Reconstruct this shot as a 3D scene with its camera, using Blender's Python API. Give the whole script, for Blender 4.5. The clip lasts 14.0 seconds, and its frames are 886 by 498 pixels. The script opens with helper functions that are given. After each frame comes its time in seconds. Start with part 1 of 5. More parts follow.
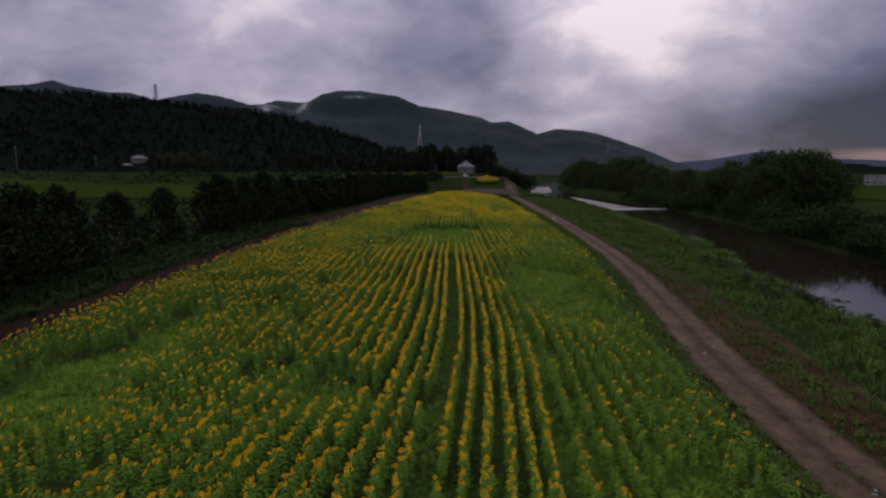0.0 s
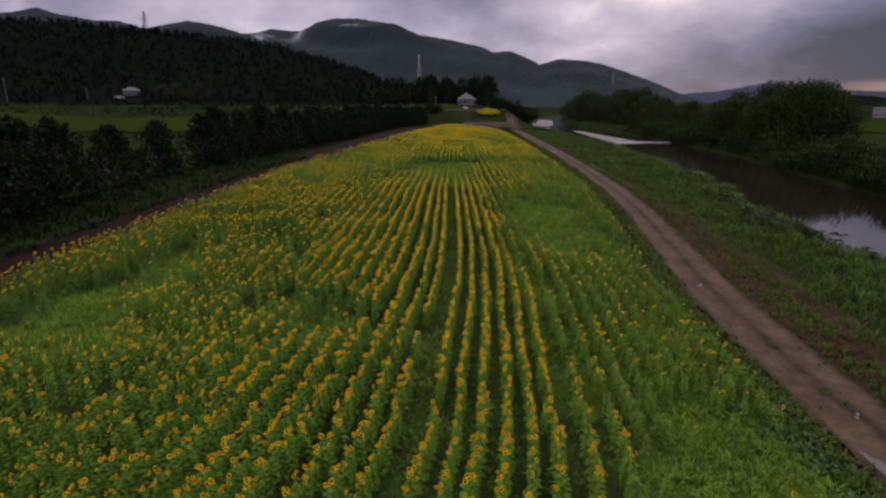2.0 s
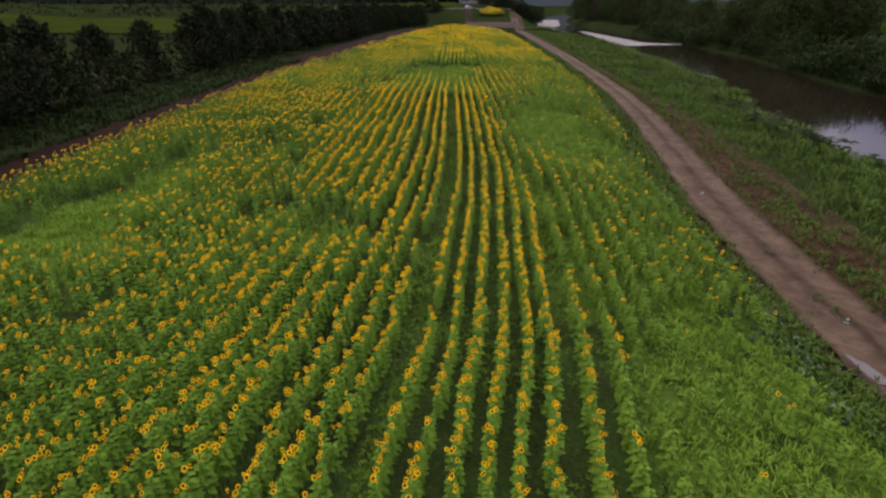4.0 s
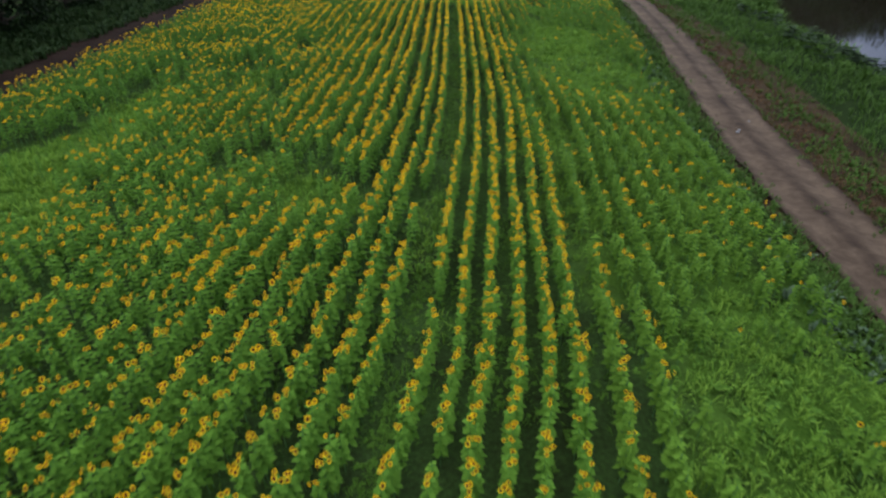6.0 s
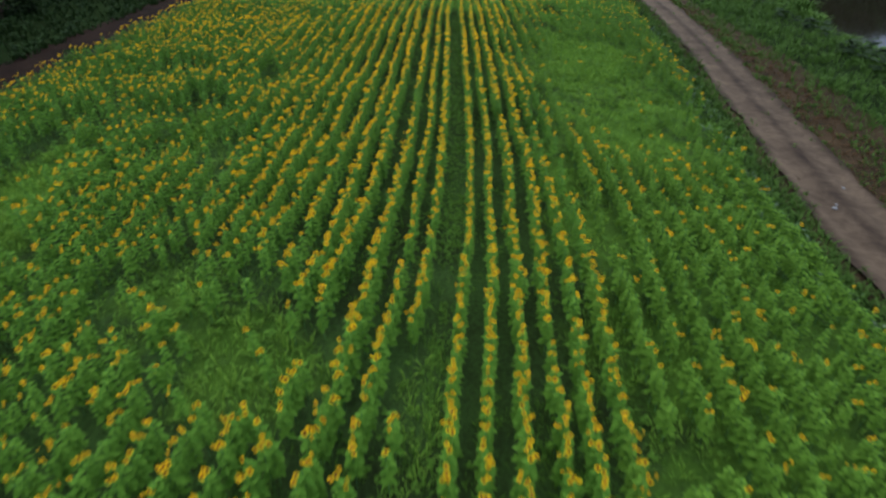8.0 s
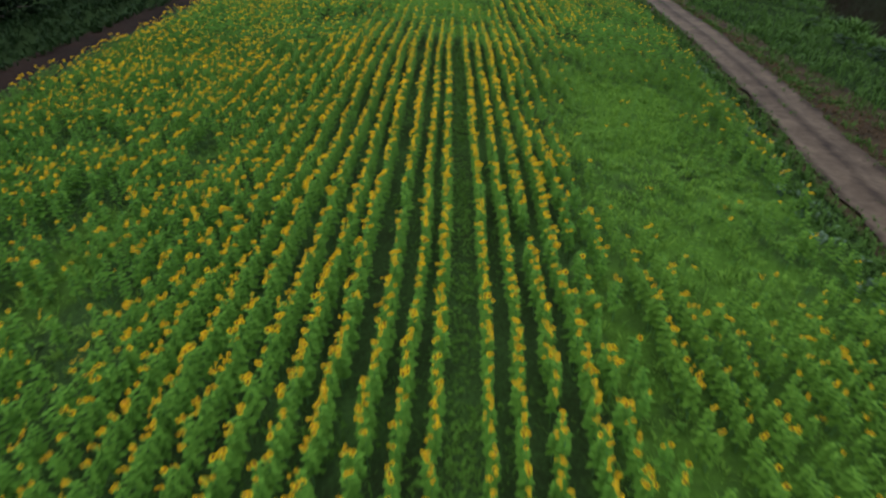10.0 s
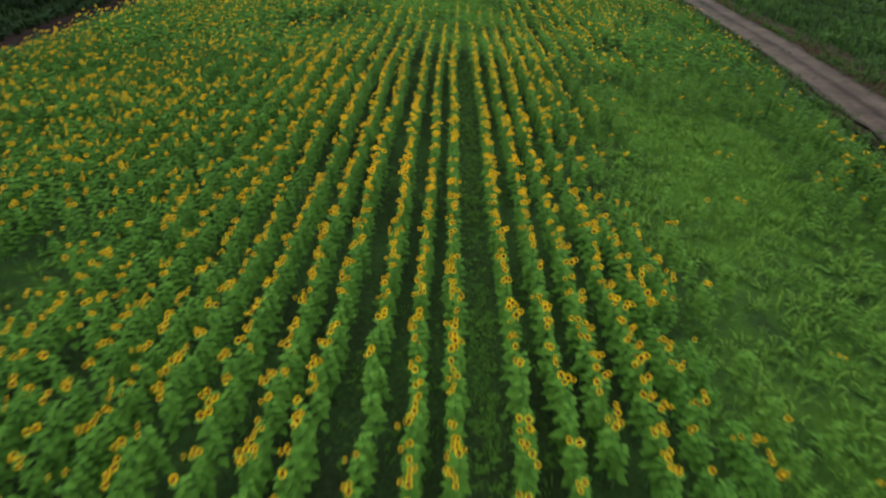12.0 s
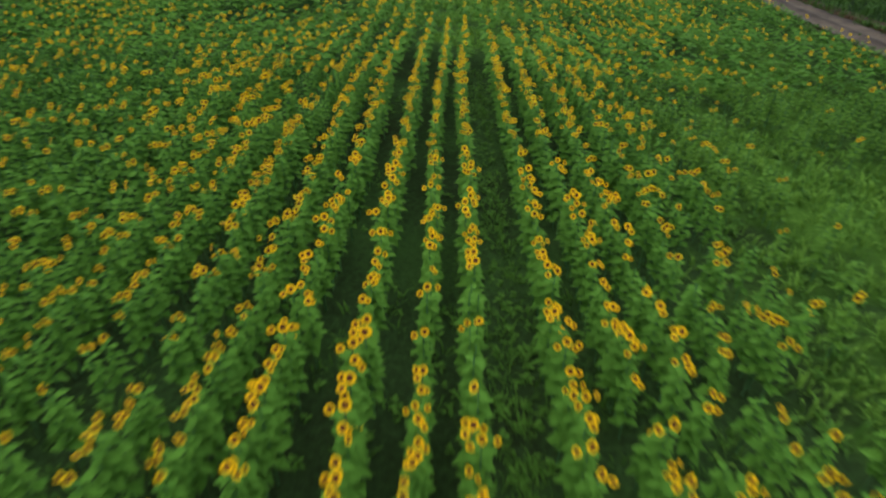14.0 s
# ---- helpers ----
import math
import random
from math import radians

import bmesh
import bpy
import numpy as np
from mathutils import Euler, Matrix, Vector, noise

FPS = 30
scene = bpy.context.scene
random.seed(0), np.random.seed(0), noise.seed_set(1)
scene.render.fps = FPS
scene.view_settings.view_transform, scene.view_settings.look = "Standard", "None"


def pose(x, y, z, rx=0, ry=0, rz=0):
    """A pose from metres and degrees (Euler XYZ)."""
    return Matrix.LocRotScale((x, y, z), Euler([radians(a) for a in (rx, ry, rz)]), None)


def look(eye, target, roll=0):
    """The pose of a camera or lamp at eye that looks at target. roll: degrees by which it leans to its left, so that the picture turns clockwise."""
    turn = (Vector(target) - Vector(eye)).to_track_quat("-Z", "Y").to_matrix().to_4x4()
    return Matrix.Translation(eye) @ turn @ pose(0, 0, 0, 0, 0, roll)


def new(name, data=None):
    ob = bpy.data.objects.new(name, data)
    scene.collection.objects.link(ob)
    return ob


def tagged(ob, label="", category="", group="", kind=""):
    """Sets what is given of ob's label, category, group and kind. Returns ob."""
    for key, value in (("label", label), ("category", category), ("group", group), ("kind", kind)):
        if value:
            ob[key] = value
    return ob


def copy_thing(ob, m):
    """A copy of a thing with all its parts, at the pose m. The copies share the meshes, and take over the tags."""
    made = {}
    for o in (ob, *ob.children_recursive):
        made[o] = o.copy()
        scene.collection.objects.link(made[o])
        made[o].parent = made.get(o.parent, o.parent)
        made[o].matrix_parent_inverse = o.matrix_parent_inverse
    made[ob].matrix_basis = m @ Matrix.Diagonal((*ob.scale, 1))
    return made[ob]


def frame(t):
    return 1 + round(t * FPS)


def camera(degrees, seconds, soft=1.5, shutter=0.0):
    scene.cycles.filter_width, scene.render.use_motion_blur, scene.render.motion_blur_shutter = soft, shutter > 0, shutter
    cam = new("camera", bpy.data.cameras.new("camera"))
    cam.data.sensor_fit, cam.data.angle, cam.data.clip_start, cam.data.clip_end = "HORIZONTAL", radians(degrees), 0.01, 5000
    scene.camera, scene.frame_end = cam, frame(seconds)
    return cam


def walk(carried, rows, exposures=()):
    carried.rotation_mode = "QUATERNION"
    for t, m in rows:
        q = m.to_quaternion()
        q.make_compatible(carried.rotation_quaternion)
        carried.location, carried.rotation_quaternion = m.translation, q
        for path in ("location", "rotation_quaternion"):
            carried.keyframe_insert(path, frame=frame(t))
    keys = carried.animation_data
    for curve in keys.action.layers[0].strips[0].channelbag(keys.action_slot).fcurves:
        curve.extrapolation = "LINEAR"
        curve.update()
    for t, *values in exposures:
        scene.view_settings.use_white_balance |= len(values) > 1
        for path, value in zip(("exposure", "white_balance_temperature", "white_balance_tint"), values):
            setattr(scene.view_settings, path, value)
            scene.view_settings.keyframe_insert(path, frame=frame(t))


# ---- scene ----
cam = camera(75.6, 14.0, soft=2.35, shutter=0.55)
METRES, EYE, TILT, LEAN, TURN = 44.0, 9.8, 0.0, 2.7, 0.0
ROWS = [
    (0.0, 0.0, 0.0, 0.0, 0.37, -7.76, -2.71),
    (0.5, 0.0003, 0.0, -0.0006, 0.34, -8.33, -2.72),
    (1.0, 0.0009, 0.0002, -0.0013, 0.35, -9.97, -2.71),
    (1.5, 0.0014, 0.0005, -0.0019, 0.36, -12.07, -2.68),
    (2.0, 0.002, 0.0009, -0.0027, 0.37, -14.27, -2.65),
    (2.5, 0.0031, 0.0012, -0.0036, 0.39, -16.59, -2.62),
    (3.0, 0.0037, 0.0013, -0.0045, 0.38, -18.89, -2.6),
    (3.5, 0.0042, 0.0021, -0.0048, 0.41, -21.07, -2.58),
    (4.0, 0.0045, 0.0053, -0.0052, 0.45, -23.37, -2.56),
    (6.5, 0.0017, 0.1284, -0.0006, 0.5, -32.62, -2.51),
    (7.0, 0.0014, 0.1771, 0.0005, 0.5, -32.71, -2.55),
    (7.5, 0.0013, 0.2292, 0.0023, 0.51, -32.86, -2.53),
    (8.0, 0.0006, 0.2837, 0.0041, 0.51, -32.96, -2.57),
    (8.5, -0.0003, 0.3394, 0.0061, 0.5, -32.91, -2.64),
    (9.0, -0.001, 0.3962, 0.008, 0.51, -32.85, -2.65),
    (11.5, -0.0025, 0.6908, -0.021, 0.6, -32.65, -2.6),
    (12.0, -0.0032, 0.7487, -0.0353, 0.61, -32.66, -2.68),
    (12.5, -0.0032, 0.8079, -0.0491, 0.63, -32.65, -2.69),
    (13.0, -0.0037, 0.8669, -0.062, 0.64, -32.65, -2.73),
    (13.5, -0.0045, 0.9258, -0.075, 0.66, -32.66, -2.74),
    (14.0, -0.0048, 0.9851, -0.0882, 0.67, -32.64, -2.81),
]
EXPOSURES = [
    (0.0, -0.42, 6500, 13), (1.0, -0.38, 6600, 14), (2.0, 0.02, 6850, 14), (3.0, 0.55, 7000, 14), (4.0, 0.72, 6950, 12),
    (6.5, 0.70, 5600, -10), (9.0, 0.67, 5600, -12), (11.5, 0.64, 5650, -12), (14.0, 0.59, 5650, -15),
]
walk(cam, [(t, pose(0, 0, EYE, TILT, LEAN, TURN) @ pose(METRES * x, METRES * y, METRES * z, 90 + pitch, roll, yaw)) for t, x, y, z, yaw, pitch, roll in ROWS], EXPOSURES)

# ---- sky and light: dusk under broken low cloud, the sun low ahead behind it ----
SUN_AZ, SUN_EL = 18.0, 15.0  # degrees to the right of +y, and up


def node(tree, kind, **values):
    n = tree.nodes.new(kind)
    for key, value in values.items():
        n.inputs[key].default_value = value
    return n


def maths(tree, op, a, b=None, clamp=False):
    n = tree.nodes.new("ShaderNodeMath")
    n.operation, n.use_clamp = op, clamp
    for i, v in enumerate((a, b)):
        if v is None:
            continue
        if isinstance(v, (int, float)):
            n.inputs[i].default_value = v
        else:
            tree.links.new(v, n.inputs[i])
    return n.outputs[0]


def ramp(tree, fac, stops, smooth=False):
    n = tree.nodes.new("ShaderNodeValToRGB")
    if smooth:
        n.color_ramp.interpolation = "EASE"
    for i, (p, c) in enumerate(stops):
        e = n.color_ramp.elements[i] if i < 2 else n.color_ramp.elements.new(p)
        e.position, e.color = p, (*c, 1) if len(c) == 3 else c
    tree.links.new(fac, n.inputs[0])
    return n.outputs[0]


def mixed(tree, fac, a, b, blend="MIX"):
    n = tree.nodes.new("ShaderNodeMix")
    n.data_type, n.blend_type = "RGBA", blend
    for i, v in ((0, fac), (6, a), (7, b)):
        if isinstance(v, (int, float)):
            n.inputs[i].default_value = v
        elif isinstance(v, tuple):
            n.inputs[i].default_value = (*v, 1)
        else:
            tree.links.new(v, n.inputs[i])
    return n.outputs[2]


def smooth_step(tree, value, lo, hi):
    n = tree.nodes.new("ShaderNodeMapRange")
    n.interpolation_type = "SMOOTHSTEP"
    n.inputs[1].default_value, n.inputs[2].default_value = lo, hi
    tree.links.new(value, n.inputs[0])
    return n.outputs[0]


def build_world():
    w = bpy.data.worlds.new("dusk_sky")
    scene.world = w
    w.use_nodes = True
    t = w.node_tree
    t.nodes.clear()
    out = t.nodes.new("ShaderNodeOutputWorld")
    sky = t.nodes.new("ShaderNodeTexSky")
    sky.sky_type, sky.sun_disc = "NISHITA", False
    sky.sun_elevation, sky.sun_rotation = radians(SUN_EL), radians(SUN_AZ)
    clear = t.nodes.new("ShaderNodeBackground")
    clear.inputs[1].default_value = 0.05
    t.links.new(sky.outputs[0], clear.inputs[0])
    co = t.nodes.new("ShaderNodeTexCoord").outputs["Generated"]
    sep = t.nodes.new("ShaderNodeSeparateXYZ")
    t.links.new(co, sep.inputs[0])
    x, y, z = sep.outputs
    up = maths(t, "ADD", maths(t, "MAXIMUM", z, 0.0), 0.42)
    flat = t.nodes.new("ShaderNodeCombineXYZ")
    t.links.new(maths(t, "DIVIDE", x, up), flat.inputs[0])
    t.links.new(maths(t, "DIVIDE", y, up), flat.inputs[1])
    big = node(t, "ShaderNodeTexNoise", Scale=1.9, Detail=5.0, Roughness=0.5, Distortion=0.25)
    fine = node(t, "ShaderNodeTexNoise", Scale=5.5, Detail=6.0, Roughness=0.55, Distortion=0.25)
    shift = t.nodes.new("ShaderNodeVectorMath")
    shift.inputs[1].default_value = (3.42, 1.2, 0.4)
    t.links.new(flat.outputs[0], shift.inputs[0])
    for n in (big, fine):
        t.links.new(shift.outputs[0], n.inputs["Vector"])
    cloud = maths(t, "ADD", maths(t, "MULTIPLY", big.outputs[0], 0.46), maths(t, "ADD", maths(t, "MULTIPLY", fine.outputs[0], 0.36), 0.09))

    def towards(px, py, pz):
        """How nearly a direction points to a place in the sky: 1 when straight at it."""
        n = math.sqrt(px * px + py * py + pz * pz)
        return maths(t, "ADD", maths(t, "ADD", maths(t, "MULTIPLY", x, px / n), maths(t, "MULTIPLY", y, py / n)), maths(t, "MULTIPLY", z, pz / n))

    def less(value, lo, hi):
        return maths(t, "SUBTRACT", 1.0, smooth_step(t, value, lo, hi))

    zenith = smooth_step(t, z, 0.12, 0.75)
    fac = maths(t, "ADD", maths(t, "ADD", cloud, 0.035), maths(t, "MULTIPLY", zenith, 0.10))
    # thin cloud in front of the sun, with its veil reaching down to the mountain's end
    glow = smooth_step(t, towards(0.34, 0.91, 0.27), 0.955, 1.0)
    veil = smooth_step(t, towards(0.20, 0.965, 0.13), 0.968, 1.0)
    fac = maths(t, "ADD", fac, maths(t, "ADD", maths(t, "MULTIPLY", glow, 0.19), maths(t, "MULTIPLY", veil, 0.05)))
    # a bluish hollow in the cloud over the mountain, and the grey one far to the right
    hollow = smooth_step(t, towards(-0.06, 0.965, 0.25), 0.982, 1.0)
    fac = maths(t, "SUBTRACT", fac, maths(t, "MULTIPLY", hollow, 0.08))
    # the dark bank of rain cloud over the low ground beyond the river
    bank = maths(t, "MULTIPLY", smooth_step(t, x, 0.20, 0.42), less(z, 0.03, 0.20))
    side = maths(t, "MULTIPLY", smooth_step(t, x, 0.42, 0.60), less(z, 0.15, 0.45))
    fac = maths(t, "SUBTRACT", fac, maths(t, "ADD", maths(t, "MULTIPLY", bank, 0.30), maths(t, "MULTIPLY", side, 0.15)))
    # thinner cloud over the mountain
    thin = less(maths(t, "ABSOLUTE", maths(t, "ADD", x, 0.24)), 0.08, 0.34)
    fac = maths(t, "ADD", fac, maths(t, "MULTIPLY", thin, 0.13))
    colour = ramp(t, fac, [(0.14, (0.046, 0.058, 0.096)), (0.36, (0.142, 0.152, 0.246)), (0.52, (0.290, 0.282, 0.396)), (0.66, (0.49, 0.455, 0.585)), (0.80, (0.93, 0.83, 0.89))])
    # a small break in the cloud that catches the evening light
    dx, dz = maths(t, "DIVIDE", maths(t, "ADD", x, 0.362), 0.030), maths(t, "DIVIDE", maths(t, "SUBTRACT", z, 0.107), 0.011)
    spot = maths(t, "ADD", maths(t, "ADD", maths(t, "MULTIPLY", dx, dx), maths(t, "MULTIPLY", dz, dz)), maths(t, "MULTIPLY", fine.outputs[0], 1.4))
    spot = maths(t, "MULTIPLY", maths(t, "SUBTRACT", 1.0, smooth_step(t, spot, 0.55, 1.7)), maths(t, "GREATER_THAN", y, 0.0))
    colour = mixed(t, maths(t, "MULTIPLY", spot, 0.75), colour, (1.05, 0.66, 0.60))
    # sunset strip under the edge of the cloud
    strip = maths(t, "MULTIPLY", smooth_step(t, x, 0.52, 0.60), maths(t, "SUBTRACT", 1.0, smooth_step(t, z, 0.022, 0.036)))
    colour = mixed(t, maths(t, "MULTIPLY", strip, 0.8), colour, (0.33, 0.22, 0.23))
    cover = t.nodes.new("ShaderNodeBackground")
    t.links.new(colour, cover.inputs[0])
    t.links.new(maths(t, "ADD", maths(t, "MULTIPLY", zenith, 1.1), 1.12), cover.inputs[1])
    mix = t.nodes.new("ShaderNodeMixShader")
    mix.inputs[0].default_value = 0.97
    t.links.new(clear.outputs[0], mix.inputs[1])
    t.links.new(cover.outputs[0], mix.inputs[2])
    t.links.new(mix.outputs[0], out.inputs[0])


build_world()
sun = new("sun", bpy.data.lights.new("sun", "SUN"))
sun.data.energy, sun.data.angle, sun.data.color = 0.6, radians(25), (1.0, 0.9, 0.84)
sun.matrix_world = look((0, 0, 60), (-60 * math.sin(radians(SUN_AZ)), -60 * math.cos(radians(SUN_AZ)), 60 - 60 * math.tan(radians(38))))

# ---- materials ----
def material(name, rough=0.7, metal=0.0, spec=0.3):
    m = bpy.data.materials.new(name)
    m.use_nodes = True
    t = m.node_tree
    b = t.nodes["Principled BSDF"]
    b.inputs["Roughness"].default_value, b.inputs["Metallic"].default_value = rough, metal
    b.inputs["Specular IOR Level"].default_value = spec
    return m, t, b


def place(t):
    return t.nodes.new("ShaderNodeNewGeometry").outputs["Position"]


def noise_at(t, scale, detail=4.0, rough=0.55, vector=None, distortion=0.0):
    n = node(t, "ShaderNodeTexNoise", Scale=scale, Detail=detail, Roughness=rough, Distortion=distortion)
    t.links.new(vector if vector else place(t), n.inputs["Vector"])
    return n.outputs[0]


def bump(t, b, height, strength, distance):
    n = t.nodes.new("ShaderNodeBump")
    n.inputs["Strength"].default_value, n.inputs["Distance"].default_value = strength, distance
    t.links.new(height, n.inputs["Height"])
    t.links.new(n.outputs[0], b.inputs["Normal"])


def two_scale(name, dark, light, big, small, rough=0.85, relief=0.0, relief_size=0.02, spec=0.2):
    """A surface that varies at two scales between a dark and a light colour."""
    m, t, b = material(name, rough, spec=spec)
    f = maths(t, "ADD", maths(t, "MULTIPLY", noise_at(t, big, 3), 0.55), maths(t, "MULTIPLY", noise_at(t, small, 6, 0.65), 0.45))
    t.links.new(ramp(t, f, [(0.36, dark), (0.64, light)]), b.inputs["Base Color"])
    if relief:
        bump(t, b, noise_at(t, small, 6, 0.7), relief, relief_size)
    return m


def leafy(name, dark, light, patch=0.12, rough=0.75, through_light=0.15, vary=0.5):
    """Foliage: every leaf differs a little, and so do larger patches; light comes through."""
    m, t, b = material(name, rough, spec=0.06)
    g = t.nodes.new("ShaderNodeNewGeometry")
    f = maths(t, "ADD", maths(t, "ADD", maths(t, "MULTIPLY", g.outputs["Random Per Island"], vary), 0.25 - vary / 2), maths(t, "MULTIPLY", noise_at(t, patch, 3, vector=g.outputs["Position"]), 0.5))
    colour = ramp(t, f, [(0.2, dark), (0.8, light)])
    t.links.new(colour, b.inputs["Base Color"])
    if through_light:
        tr = t.nodes.new("ShaderNodeBsdfTranslucent")
        t.links.new(colour, tr.inputs[0])
        mx = t.nodes.new("ShaderNodeMixShader")
        mx.inputs[0].default_value = through_light
        t.links.new(b.outputs[0], mx.inputs[1])
        t.links.new(tr.outputs[0], mx.inputs[2])
        t.links.new(mx.outputs[0], t.nodes["Material Output"].inputs[0])
    return m


M = {}
M["leaf"] = leafy("sunflower_leaf", (0.054, 0.119, 0.012), (0.128, 0.238, 0.025), through_light=0.25, vary=0.28)
M["young_leaf"] = leafy("young_sunflower_leaf", (0.068, 0.133, 0.012), (0.136, 0.238, 0.025), through_light=0.25, vary=0.28)
M["pale_leaf"] = leafy("grey_green_weed", (0.05, 0.08, 0.038), (0.12, 0.16, 0.09))
M["stem"] = two_scale("sunflower_stem", (0.05, 0.11, 0.03), (0.10, 0.19, 0.05), 2, 40)
M["petal"] = leafy("sunflower_petal", (0.94, 0.53, 0.003), (1.0, 0.70, 0.006), patch=0.3, through_light=0.42)
M["disc"] = two_scale("sunflower_disc", (0.030, 0.008, 0.003), (0.13, 0.036, 0.007), 12, 160, rough=0.9)
M["weed"] = leafy("weed_blades", (0.044, 0.092, 0.010), (0.100, 0.182, 0.021), patch=0.25, vary=0.35)
M["weed_pale"] = leafy("pale_grass_blades", (0.082, 0.152, 0.015), (0.172, 0.280, 0.032), patch=0.2, vary=0.3)
M["bank_grass"] = leafy("bank_grass_blades", (0.030, 0.060, 0.009), (0.078, 0.134, 0.022), patch=0.16, vary=0.3)
M["dry_grass"] = leafy("dry_grass_blades", (0.050, 0.030, 0.014), (0.115, 0.068, 0.030), patch=0.3)
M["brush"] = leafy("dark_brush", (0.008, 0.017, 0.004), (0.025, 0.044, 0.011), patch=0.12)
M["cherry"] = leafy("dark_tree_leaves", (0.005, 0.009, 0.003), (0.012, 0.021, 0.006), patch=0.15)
M["willow"] = leafy("willow_leaves", (0.012, 0.022, 0.005), (0.035, 0.055, 0.013), patch=0.12, vary=0.3)
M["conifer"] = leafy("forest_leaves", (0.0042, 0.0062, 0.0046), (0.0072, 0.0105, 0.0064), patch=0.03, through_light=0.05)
M["bamboo"] = leafy("pale_thicket_leaves", (0.014, 0.020, 0.008), (0.050, 0.062, 0.024), patch=0.09)
M["woodland"] = leafy("woodland_leaves", (0.007, 0.012, 0.006), (0.015, 0.024, 0.010), patch=0.06)
M["bark"] = two_scale("bark", (0.03, 0.022, 0.016), (0.10, 0.075, 0.055), 1.5, 20, relief=0.5)
M["soil"] = two_scale("damp_brown_soil", (0.006, 0.0032, 0.002), (0.017, 0.0092, 0.0056), 0.5, 9, spec=0.03, relief=0.7, relief_size=0.05)
M["verge"] = two_scale("dry_reddish_earth", (0.013, 0.009, 0.0042), (0.044, 0.028, 0.014), 0.6, 8, spec=0.03, relief=0.7, relief_size=0.05)
M["paddy"] = two_scale("rice_paddy", (0.013, 0.022, 0.004), (0.027, 0.040, 0.007), 0.05, 1.5, spec=0.0, relief=0.5, relief_size=0.1)
M["meadow"] = two_scale("rough_meadow", (0.009, 0.014, 0.005), (0.020, 0.031, 0.010), 0.03, 0.6, spec=0.0)
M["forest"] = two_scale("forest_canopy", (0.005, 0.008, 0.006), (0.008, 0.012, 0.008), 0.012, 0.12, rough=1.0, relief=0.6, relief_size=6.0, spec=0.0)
# Distance haze is put into these two base colours: bluer and paler further off
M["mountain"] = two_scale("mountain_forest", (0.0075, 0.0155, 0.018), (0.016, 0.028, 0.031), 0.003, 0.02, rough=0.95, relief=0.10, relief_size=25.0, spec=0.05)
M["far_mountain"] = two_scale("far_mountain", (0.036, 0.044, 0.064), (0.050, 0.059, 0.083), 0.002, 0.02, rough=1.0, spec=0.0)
M["metal"] = two_scale("galvanised_steel", (0.16, 0.165, 0.17), (0.26, 0.265, 0.27), 1, 12, rough=0.5)
M["white_metal"] = two_scale("white_coated_steel", (0.48, 0.48, 0.49), (0.62, 0.62, 0.63), 0.5, 6, rough=0.5)
M["concrete"] = two_scale("concrete", (0.10, 0.10, 0.095), (0.20, 0.195, 0.185), 0.4, 6, relief=0.3)
M["plaster"] = two_scale("pale_plaster", (0.15, 0.148, 0.145), (0.24, 0.235, 0.23), 0.5, 8)
M["tiles"] = two_scale("grey_roof_tiles", (0.045, 0.047, 0.053), (0.085, 0.087, 0.095), 0.6, 7, rough=0.5)
M["dark"] = two_scale("dark_glazing", (0.02, 0.022, 0.025), (0.04, 0.042, 0.045), 1, 5, rough=0.15, spec=0.5)
M["red_paint"] = two_scale("faded_red_paint", (0.30, 0.05, 0.04), (0.42, 0.08, 0.06), 1, 12, rough=0.6)
M["rubber"] = two_scale("black_rubber", (0.015, 0.015, 0.015), (0.03, 0.03, 0.03), 3, 30)
M["asphalt"] = two_scale("worn_asphalt", (0.10, 0.10, 0.105), (0.17, 0.17, 0.17), 0.3, 8, spec=0.05)


def road_material():
    """Earth track: two packed pale wheel tracks, a darker crown and edges, damp stains, small stones."""
    m, t, b = material("earth_track", 0.92, spec=0.08)
    broad, small, grit = noise_at(t, 0.35, 4), noise_at(t, 1.8, 6, 0.65, distortion=0.6), noise_at(t, 30, 4)
    uv = t.nodes.new("ShaderNodeSeparateXYZ")
    t.links.new(t.nodes.new("ShaderNodeUVMap").outputs[0], uv.inputs[0])
    wander = maths(t, "ADD", uv.outputs[0], maths(t, "MULTIPLY", maths(t, "SUBTRACT", noise_at(t, 0.5, 3), 0.5), 0.22))
    worn = ramp(t, wander, [(0.0, (0.25,) * 3), (1.0, (0.25,) * 3), (0.16, (1,) * 3), (0.36, (0.85,) * 3), (0.50, (0.30,) * 3), (0.64, (0.85,) * 3), (0.84, (1,) * 3)], True)
    f = maths(t, "ADD", maths(t, "MULTIPLY", broad, 0.40), maths(t, "ADD", maths(t, "MULTIPLY", small, 0.45), maths(t, "MULTIPLY", grit, 0.15)))
    f = maths(t, "ADD", f, maths(t, "MULTIPLY", maths(t, "SUBTRACT", worn, 0.55), 0.24))
    t.links.new(ramp(t, f, [(0.34, (0.015, 0.009, 0.006)), (0.68, (0.088, 0.062, 0.040)), (0.50, (0.044, 0.030, 0.019))]), b.inputs["Base Color"])
    bump(t, b, f, 0.3, 0.04)
    return m


def water_material():
    m, t, b = material("river_water", 0.06, spec=0.5)
    b.inputs["Base Color"].default_value = (0.012, 0.009, 0.006, 1)
    s = t.nodes.new("ShaderNodeMapping")
    s.inputs["Scale"].default_value = (0.6, 0.25, 1)
    t.links.new(place(t), s.inputs[0])
    bump(t, b, noise_at(t, 1.2, 4, vector=s.outputs[0]), 0.03, 0.05)
    return m


